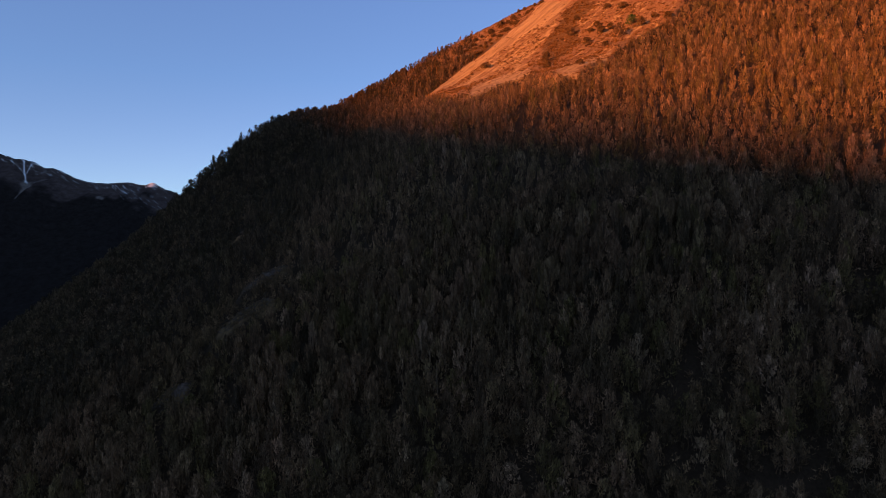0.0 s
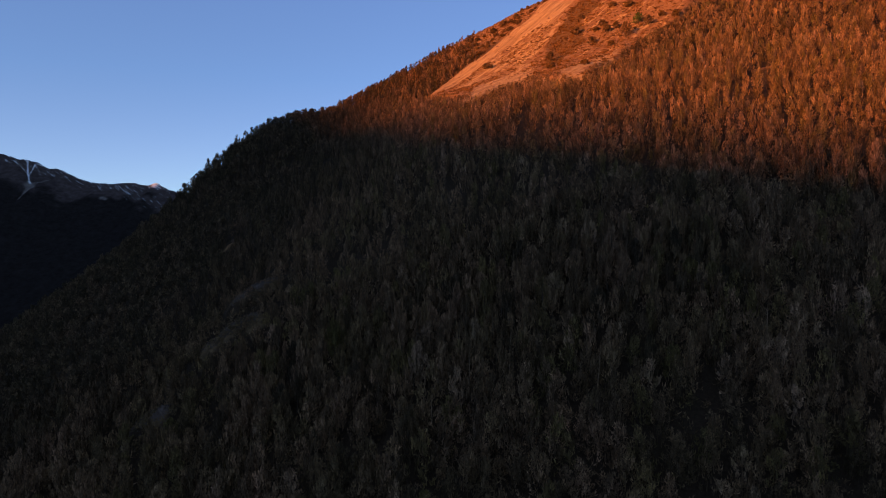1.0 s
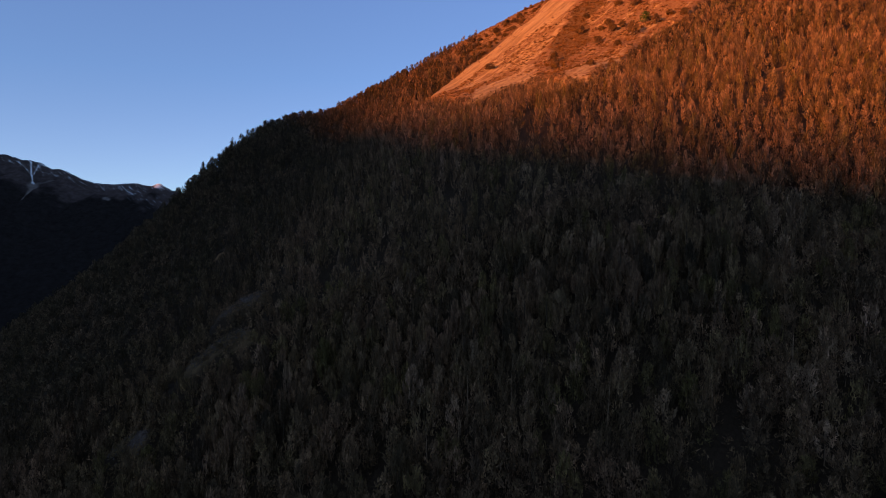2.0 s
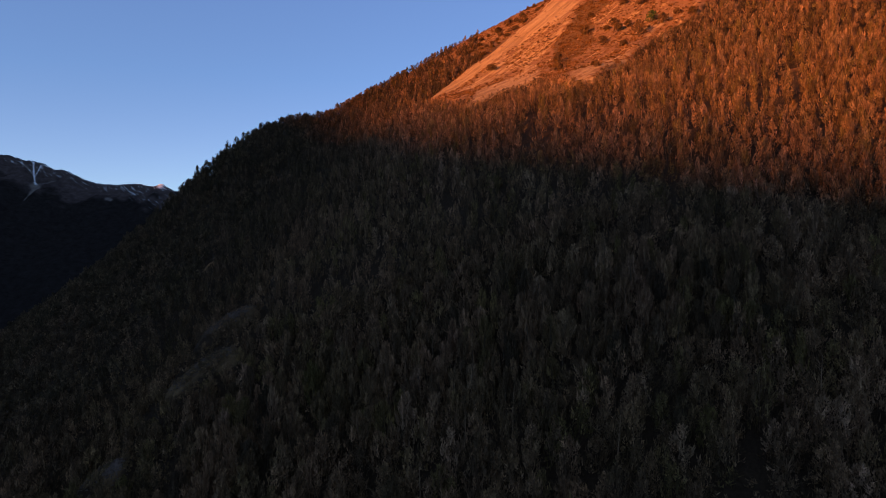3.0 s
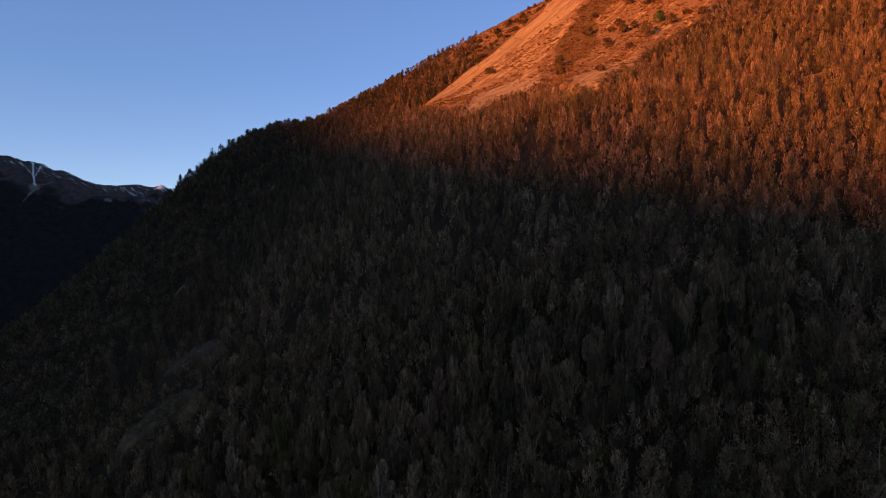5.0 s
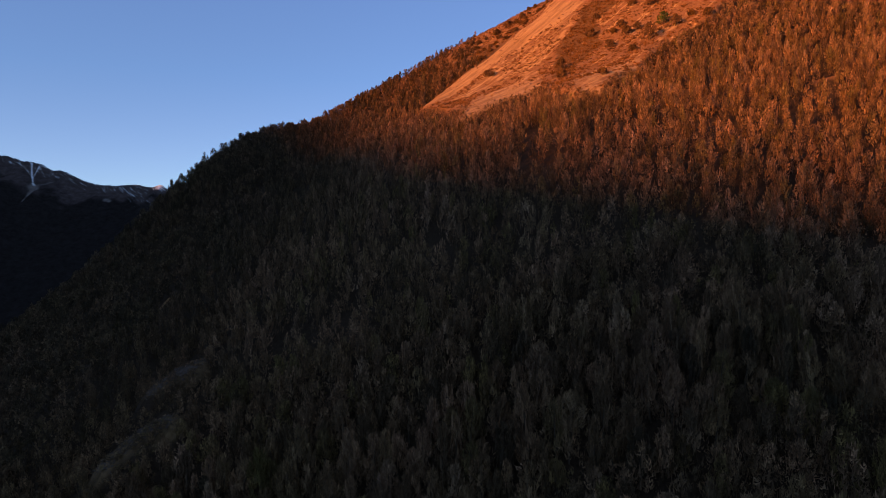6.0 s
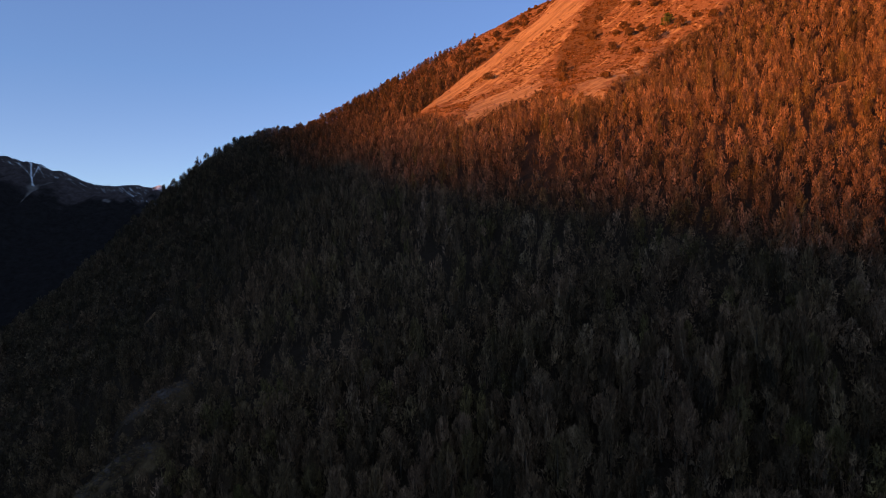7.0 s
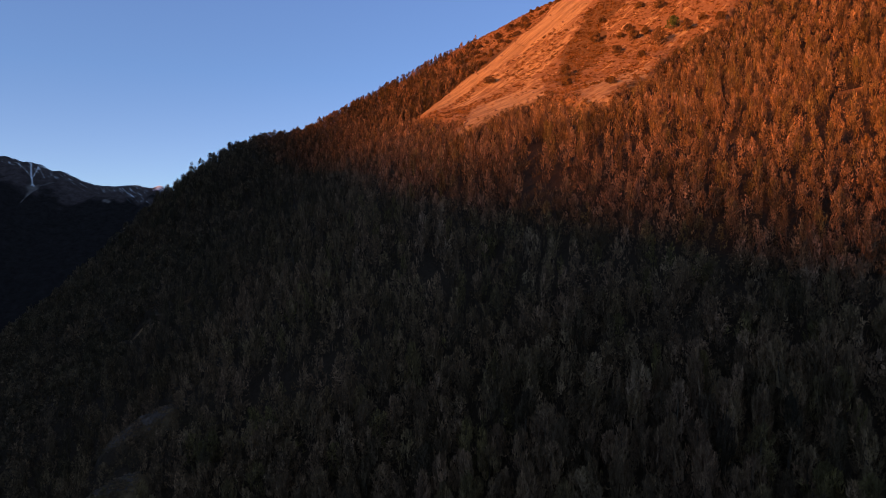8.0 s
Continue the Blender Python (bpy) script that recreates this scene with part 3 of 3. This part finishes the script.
def forest(name, label, x, y, tufts_, shoots, leaf, wide, kinds=12, slim=0.16, body=14, scale=1.0, category="forest", drop=0.55, power=2.0):
    """Many trees as one mesh."""
    models = [sprays(rng, int(rng.integers(tufts_ * 0.8, tufts_ * 1.25)), shoots, 11.5, wide * rng.uniform(0.85, 1.15), leaf, slim, body=body, drop=drop, power=power) for _ in range(kinds)]
    z, top = ground_height(x, y), canopy(x, y)
    full = tree_height(x, y, top)
    h = np.clip((top - z) / 0.74, 0.32 * full, full) / 11.5 * scale       # lower towards the edge of a clearing
    n = len(x)
    which = rng.integers(kinds, size=n)
    turn = rng.uniform(0, 2 * np.pi, n)
    size = h * np.clip(rng.normal(0.98, 0.14, n) + 0.2 * rough(x, y, 17, 83), 0.6, 1.35)
    girth = np.sqrt(h) * rng.uniform(0.85, 1.25, n)
    V, tints, tones = [], [], []
    for k in range(kinds):
        j = np.where(which == k)[0]
        v, tone = models[k]
        c, s = np.cos(turn[j])[:, None], np.sin(turn[j])[:, None]
        px = (v[:, 0] * c - v[:, 1] * s) * girth[j, None] + x[j, None]
        py = (v[:, 0] * s + v[:, 1] * c) * girth[j, None] + y[j, None]
        pz = v[:, 2] * size[j, None] + z[j, None] - 0.3
        V.append(np.stack([px, py, pz], -1).reshape(-1, 3))
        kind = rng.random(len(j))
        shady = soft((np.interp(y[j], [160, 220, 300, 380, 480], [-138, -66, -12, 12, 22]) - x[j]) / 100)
        kind = (0.07 + 0.93 * kind) * (1 - 0.86 * shady)      # lower leaf tint paints in the shady flank's dimness, besides its darker-leaved trees
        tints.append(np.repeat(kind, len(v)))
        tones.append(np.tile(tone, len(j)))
    if category == "forest" and drop > 0.75:
        tints = [np.where(np.mod(t * 7, 1) < 0.5, 0.12 * t, 0.7 * t) for t in tints]        # many dark-leaved bushes among the paler
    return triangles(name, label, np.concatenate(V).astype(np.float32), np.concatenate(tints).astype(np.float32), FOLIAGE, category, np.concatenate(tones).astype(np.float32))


def triangles(name, label, V, tints, mat, category, tones=None):
    me = bpy.data.meshes.new(name)
    me.vertices.add(len(V))
    me.vertices.foreach_set("co", V.ravel())
    me.loops.add(len(V))
    me.loops.foreach_set("vertex_index", np.arange(len(V), dtype=np.int32))
    me.polygons.add(len(V) // 3)
    me.polygons.foreach_set("loop_start", np.arange(0, len(V), 3, dtype=np.int32))
    me.update(calc_edges=True)
    a = me.attributes.new("tint", "FLOAT", "POINT")
    a.data.foreach_set("value", tints)
    if tones is not None:
        me.attributes.new("spray", "FLOAT", "POINT").data.foreach_set("value", tones)
    me.materials.append(mat)
    return tagged(new(name, me), label, category, kind="stuff")


def thin(x, y):
    """Trees grow sparse towards the top of the spur."""
    h = canopy(x, y)
    return rng.random(len(x)) > 0.62 * soft((h - 390) / 40) * soft((135 - x) / 40)


def gaps(x, y):
    """True away from the deep gaps."""
    return np.min([np.hypot(x - a, (y - b) * 0.8) for a, b in GAPS], 0) > 3.7


def flank(x, y):
    """True on the shady flank and the spur's knob, where round bushy trees stand."""
    return x + 16 * rough(x, y, 40, 87) < np.interp(y, [200, 300, 400, 480, 600], [-118, -104, -96, -72, -70])


x, y = spots(rng, -190, 190, 95, 250, 4.5)
ok = wooded(x, y) & (rough(x, y, 13, 99) + rng.normal(0, 0.06, len(x)) > -0.19) & ~((x > NEAR[0] - 1) & (x < NEAR[1] + 1) & (y > NEAR[2] - 1) & (y < NEAR[3] + 1))
x, y = np.append(x[ok], rest_x), np.append(y[ok], rest_y)
forest("forest", "dense dark olive-brown beech forest on the lower slope", x, y, 33, 18, 0.82, 3.2, slim=0.155, body=20)
x, y = spots(rng, -330, 320, 250, 400, 4.1)
ok = wooded(x, y) & (rough(x, y, 20, 95) + rng.normal(0, 0.08, len(x)) > -0.17) & gaps(x, y) & ~flank(x, y)
forest("forest", "dense olive-brown beech forest on the mountainside", x[ok], y[ok], 17, 18, 0.66, 2.4, slim=0.19, body=10)
x, y = spots(rng, -330, 400, 400, 700, 4.1)
top = (canopy(x, y) > 338) & (x < 125)
ok = wooded(x, y) & thin(x, y) & gaps(x, y) & ~flank(x, y)
ok &= ~top | ((canopy(x, y) < 381) | (x < 28)) & (rough(x, y, 14, 91) + rng.normal(0, 0.10, len(x)) > -0.09 + 0.10 * soft((canopy(x, y) - 362) / 36))
forest("forest", "sparse sunlit beech scrub along the spur's crest", x[ok & top], y[ok & top], 22, 14, 1.1, 3.2, slim=0.2, body=16, drop=0.8, power=2.0)
ok &= ~top
forest("forest", "olive-brown beech forest and scrub on the upper slope", x[ok], y[ok], 13, 11, 0.9, 2.3, slim=0.22, body=10)
x, y = spots(rng, -330, -40, 180, 620, 5.4)
ok = wooded(x, y) & flank(x, y) & (y > 250)
knob = ok & (y > 425) & (x > -175)
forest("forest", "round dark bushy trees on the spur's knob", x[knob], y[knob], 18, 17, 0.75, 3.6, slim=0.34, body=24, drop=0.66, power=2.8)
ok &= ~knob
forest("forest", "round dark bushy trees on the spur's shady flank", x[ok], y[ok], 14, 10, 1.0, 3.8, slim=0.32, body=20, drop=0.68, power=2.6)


x, y = spots(rng, -270, 330, 10, 520, 6.2)
ok = (faces(x, y)[0] - faces(x, y)[1] < 18) & (clearing(x, y) < 0.5) & ~wooded(x, y) & (x + 0.63 * y < 620) & ((y > 112) | (x < 190))
ok &= ~((np.abs(x - 7) < 87) & (y < 135))
forest("forest", "beech forest further along the mountainside", x[ok], y[ok], 9, 5, 2.0, 3.7, slim=0.21, body=14)
x, y = spots(rng, -80, 94, -20, 135, 4.9)
ok = ~wooded(x, y)
forest("forest", "dense beech forest on the slope's shaded foot", x[ok], y[ok], 9, 6, 1.7, 2.95, slim=0.2, body=12)
x, y = spots(rng, -150, 130, 120, 262, 4.1)
x, y = x + 2.0, y + 1.6
ok = wooded(x, y) & (rng.random(len(x)) < 0.9)
forest("undergrowth", "low dark undergrowth between the beech trees", x[ok], y[ok], 8, 5, 1.6, 3.2, slim=0.18, body=5, scale=0.46, category="undergrowth")
x, y = rng.normal(86, 13, 130), rng.normal(474, 26, 130)
x = x + 0.4 * (y - 474)
x, y = np.append(x, rng.uniform(100, 165, 70)), np.append(y, rng.uniform(440, 530, 70))
ok = clearing(x, y) > 0.5
forest("scrub", "low brown-olive scrub in patches on the bare slope", x[ok], y[ok], 12, 14, 1.2, 3.6, slim=0.22, body=12, scale=0.2, category="scrub")

rim = [p for p in SLOPE if p[1] < 460 and p[0] > 5]        # young trees along the lower rim of the bare slope
t = rng.random(420)
x = np.interp(t, np.linspace(0, 1, len(rim)), [a for a, b in rim]) + rng.normal(1.0, 2.0, 420)
y = np.interp(t, np.linspace(0, 1, len(rim)), [b for a, b in rim]) + rng.normal(-1.5, 2.2, 420)
ok = rough(x, y, 9, 41) > -0.12
forest("forest", "young olive-brown beech trees along the rim of the scree slope", x[ok], y[ok], 13, 12, 1.0, 2.4, slim=0.2, body=10, scale=0.8)
t = rng.random(260)
x = np.concatenate([np.interp(t, np.linspace(0, 1, len(k)), [a for a, b in k]) for k in GRAVEL]) + rng.normal(0, 2.6, 780)
y = np.concatenate([np.interp(t, np.linspace(0, 1, len(k)), [b for a, b in k]) for k in GRAVEL]) + rng.normal(-1.2, 2.4, 780)
ok = rough(x, y, 7, 29) > -0.06
forest("scrub", "low grey-olive scrub over the gravel banks", x[ok], y[ok], 9, 7, 1.5, 2.6, slim=0.14, body=8, scale=0.3, category="scrub")

# ---- the bare slope: shrubs, tussock and loose stones ----
def shrub(cx, cy, tall, wide, label, tint):
    base = tagged(new("shrub"), label, "shrub", "shrubs on the scree slope")
    verts, quads = [], []
    for k in range(6):
        a, r = rng.uniform(0, 2 * math.pi), wide * rng.uniform(0.3, 0.7)
        v, q = rod([(0, 0, -0.4), (r * 0.5 * math.cos(a), r * 0.5 * math.sin(a), tall * 0.35), (r * math.cos(a), r * math.sin(a), tall * 0.75)], [0.09, 0.06, 0.02], 5)
        quads += [tuple(i + len(verts) for i in f) for f in q]
        verts += v
    stems = new("stem", mesh_of("stem", verts, quads, BARK))
    pts, tone = sprays(rng, 48, 34, tall, wide, 0.62, 0.24, foot=0.02, body=60, drop=0.55, power=2.6)
    leaves = new("leaves", leaf_mesh("leaves", pts, tone, SHRUB_GREEN if tint else SHRUB_BROWN))
    for o in (stems, leaves):
        o.parent = base
    base.matrix_basis = pose(cx, cy, float(ground_height(np.array([cx]), np.array([cy]))[0]) - 0.1, 0, 0, rng.uniform(0, 360))
    return base


for cx, cy, tall, wide, tint in ((32, 494, 4.6, 4.2, 0), (71, 449, 7.5, 3.2, 0), (68, 428, 5, 3.0, 0), (82, 392, 3.4, 2.8, 0), (101, 461, 4.8, 3.4, 0), (109, 440, 3.6, 2.5, 0), (114, 473, 5.8, 3.6, 0),
                                 (121, 475, 4.6, 3.0, 0), (121, 450, 11, 5.2, 0), (134, 467, 8, 4.2, 1), (138, 457, 7, 4.0, 0), (149, 463, 4.2, 2.7, 0), (150, 446, 5, 3.6, 0), (156, 456, 5, 3.0, 0),
                                 (96, 492, 7, 4.2, 0), (105, 518, 3.6, 2.6, 0), (115, 490, 4.6, 3.0, 0), (109, 484, 3.2, 2.4, 0), (137, 502, 5.6, 4.0, 0), (128, 514, 4.2, 3.2, 0), (55, 571, 3.4, 4.6, 0),
                                 (53, 598, 4.4, 4.2, 0), (43, 590, 3.6, 3.6, 0), (30, 547, 3.2, 3.4, 0), (29, 585, 3.2, 3.0, 0), (64, 600, 3.2, 3.2, 0), (24, 590, 4.2, 2.8, 0)):
    shrub(cx, cy, tall, wide * 1.2, "rounded green shrub on the sunlit scree slope" if tint else "rounded brown-olive shrub on the sunlit scree slope", tint)

for k in range(30):        # low bushes between the scree and the skyline
    a, b = rng.random(), rng.normal(0, 9)
    shrub(24 + 62 * a - 0.6 * b, 562 + 46 * a + 0.8 * b, rng.uniform(1.8, 3.4), rng.uniform(1.6, 3.2), "low dark brown shrub on the sunlit tussock slope", 0)


def dead_tree(cx, cy, tall):
    """A bleached standing trunk with bare limbs."""
    base = tagged(new("dead_tree"), "bare bleached dead trunk standing among the beech trees", "dead tree", "dead trees in the forest")
    verts, quads = [], []
    stem = [(0, 0, -1), (rng.normal(0, 0.15), rng.normal(0, 0.15), tall * 0.5), (rng.normal(0, 0.3), rng.normal(0, 0.3), tall)]
    v, q = rod(stem, [0.2, 0.13, 0.03], 6)
    verts, quads = list(v), list(q)
    trunk = new("trunk", mesh_of("trunk", verts, quads, BLEACHED))
    trunk.parent = base
    for k in range(6):
        s = 0.4 + 0.09 * k
        a, r = rng.uniform(0, 2 * math.pi), tall * 0.16 * (1.3 - s)
        v, q = rod([(stem[1][0], stem[1][1], tall * s), (stem[1][0] + r * math.cos(a), stem[1][1] + r * math.sin(a), tall * s + r * 1.2)], [0.06, 0.015], 4)
        limb = new("limb", mesh_of("limb", v, q, BLEACHED))
        limb.parent = base
    base.matrix_basis = pose(cx, cy, float(ground_height(np.array([cx]), np.array([cy]))[0]), rng.normal(0, 3), rng.normal(0, 3), 0)


for k in range(10):
    cx, cy = rng.uniform(-30, 100), rng.uniform(165, 245)
    dead_tree(cx, cy, rng.uniform(10.5, 13.5))

# darker, fuller trees that stand out beside the scree and here and there in the sunlit wood
DARK = [(-16, 543), (1, 545), (14, 529), (-52, 505), (-54, 482), (-30, 429), (-22, 388), (-5, 385), (9, 391), (27, 362), (-40, 529), (-80, 481), (-93, 471), (-22, 536), (-8, 501), (165, 322), (172, 424), (140, 300)]
dark_tree = single_tree(rng, 9.0, 2.7, 40, "full dark olive-green beech tree standing out of the sunlit scrub")
dark_tree.children[1].data.materials[0] = DARK_LEAVES
dark_x, dark_y = np.append([a for a, b in DARK], rng.uniform(-75, 20, 34)), np.append([b for a, b in DARK], rng.uniform(425, 565, 34))
dark_ok = wooded(dark_x, dark_y) & (rough(dark_x, dark_y, 30, 97) > -0.12)
for i, (cx, cy) in enumerate(zip(dark_x[dark_ok], dark_y[dark_ok])):
    t = dark_tree if i == 0 else copy_thing(dark_tree, pose(0, 0, 0))
    s = rng.uniform(0.55, 0.95) * (1.25 if cx > 90 else 1.0)
    t.matrix_basis = pose(cx, cy, float(ground_height(np.array([cx]), np.array([cy]))[0]), 0, 0, rng.uniform(0, 360)) @ Matrix.Diagonal((s * 1.1, s * 1.1, s, 1))


# taller trees on the skyline
for cx, cy, s in ((-1, 563, 1.05), (-10, 566, 0.8), (-6, 568, 0.6), (11, 577, 0.85), (15, 572, 0.6), (-52, 566, 0.6)):
    t = copy_thing(dark_tree, pose(0, 0, 0))
    t.matrix_basis = pose(cx, cy, float(ground_height(np.array([cx]), np.array([cy]))[0])) @ Matrix.Diagonal((s * 0.85, s * 0.85, s * 1.1, 1))


def rock_outcrop(cx, cy, size):
    """A jagged lump of weathered rock, sunk into the slope."""
    bm = bmesh.new()
    bmesh.ops.create_icosphere(bm, subdivisions=3, radius=1.0)
    shift = Vector((rng.uniform(0, 50), rng.uniform(0, 50), rng.uniform(0, 50)))
    for v in bm.verts:
        d = v.co.normalized()
        step_ = round((noise.noise(d * 1.6 + shift) + 0.5 * noise.noise(d * 4.0 + shift)) * 5) / 5
        v.co = d * (1 + 0.38 * step_ + 0.08 * noise.noise(d * 9 + shift))
        v.co.z *= 0.75
    me = bpy.data.meshes.new("rock")
    bm.to_mesh(me)
    bm.free()
    me.materials.append(ROCK_PALE)
    ob = tagged(new("rock", me), "pale jagged rock outcrop among the dark trees", "rock", "rock outcrops in the forest")
    z = float(ground_height(np.array([cx]), np.array([cy]))[0])
    ob.matrix_basis = pose(cx, cy, z + 0.25 * size, rng.uniform(-15, 15), rng.uniform(-15, 15), rng.uniform(0, 360)) @ Matrix.Diagonal((size * 1.3, size, size, 1))


for cx, cy in CRAGS:
    for k in range(3):
        rock_outcrop(cx + rng.normal(0, 2.0), cy + rng.normal(0, 1.6), rng.uniform(0.9, 1.9))


def tufts():
    """Tussock and low scrub on the bare slope, thin on the clean scree and thick in the scrub patches."""
    n = 68000
    x, y = rng.uniform(-45, 235, n), rng.uniform(350, 700, n)
    clean, scrub = cover(x, y)
    open_top = (canopy(x, y) > 350) & (x < 125) & (faces(x, y)[0] - faces(x, y)[1] < 20)
    ok = ((clearing(x, y) > 0.5) | open_top) & (x < 0.5 * y - 40)
    x, y, clean, scrub = x[ok], y[ok], clean[ok], scrub[ok]
    rill = rough(0.69 * x - 0.72 * y, 0.25 * (0.72 * x + 0.69 * y), 8, 71) + 0.6 * rough(x, y, 5, 75)
    chance = np.where(clean > 0.78, 0.02, np.where(clean > 0.25, 0.8 * soft((rill + 0.06) / 0.14), 0.5 + 0.5 * soft((rill + 0.1) / 0.2)))
    ok = rng.random(len(x)) < np.maximum(chance, 0.95 * scrub)
    x, y, scrub = x[ok], y[ok], scrub[ok]
    z = ground_height(x, y)
    kinds = []
    for k in range(8):
        m = 12
        a, el = rng.uniform(0, 2 * np.pi, m), np.radians(rng.uniform(25, 85, m))
        base = np.stack([rng.normal(0, 0.35, m), rng.normal(0, 0.35, m), np.zeros(m)], -1)
        way = np.stack([np.cos(a) * np.cos(el), np.sin(a) * np.cos(el), np.sin(el)], -1)
        side = np.stack([-np.sin(a), np.cos(a), np.zeros(m)], -1)
        ln = rng.uniform(0.5, 1.1, m)[:, None]
        kinds.append(np.stack([base - side * 0.2, base + side * 0.2, base + way * ln], 1).reshape(-1, 3))
    which, size = rng.integers(8, size=len(x)), rng.gamma(3.0, 0.165, len(x)) * (1 + 0.25 * scrub)
    V = np.concatenate([(kinds[w] * np.array([s * 1.3, s * 1.3, s]) + np.array([a, b, c])) for w, s, a, b, c in zip(which, size, x, y, z)]).astype(np.float32)
    tints = np.repeat(rng.random(len(x)), 36).astype(np.float32)
    return triangles("tussock", "reddish-brown tussock and low scrub on the bare slope", V, tints, TUSSOCK, "grass", tints)


tufts()


def stones(name, label, x, y, low, spread, mat):
    """Loose stones: squashed, jagged lumps."""
    z = ground_height(x, y)
    corners = np.array([(1, 0, 0), (-1, 0, 0), (0, 1, 0), (0, -1, 0), (0, 0, 1), (0, 0, -1.0)])
    tri = np.array([(0, 2, 4), (2, 1, 4), (1, 3, 4), (3, 0, 4), (2, 0, 5), (1, 2, 5), (3, 1, 5), (0, 3, 5)]).ravel()
    V = []
    for a, b, c in zip(x, y, z):
        s = low + rng.gamma(1.3, spread)
        p = corners * rng.uniform(0.6, 1.3, (6, 3)) * np.array([s, s, s * 0.7]) + rng.normal(0, 0.2 * s, (6, 3))
        w = rng.uniform(0, 2 * math.pi)
        q = np.stack([p[:, 0] * math.cos(w) - p[:, 1] * math.sin(w) + a, p[:, 0] * math.sin(w) + p[:, 1] * math.cos(w) + b, p[:, 2] + c + 0.1 * s], -1)
        V.append(q[tri])
    V = np.concatenate(V).astype(np.float32)
    return triangles(name, label, V, np.zeros(len(V), np.float32), mat, "stones")


x, y = rng.uniform(-30, 200, 5200), rng.uniform(345, 640, 5200)
ok = (clearing(x, y) > 0.5) & (x < 0.5 * y - 40)
stones("stones", "loose grey-brown stones scattered on scree", x[ok], y[ok], 0.16, 0.16, ROCK)
for k in GRAVEL:
    t = rng.random(1500)
    x = np.interp(t, np.linspace(0, 1, len(k)), [a for a, b in k]) + rng.normal(0, 1.7, 1500)
    y = np.interp(t, np.linspace(0, 1, len(k)), [b for a, b in k]) + rng.normal(0, 1.7, 1500)
    stones("gravel", "loose grey gravel on a bare bank in the wood", x, y, 0.10, 0.08, GREY_ROCK)
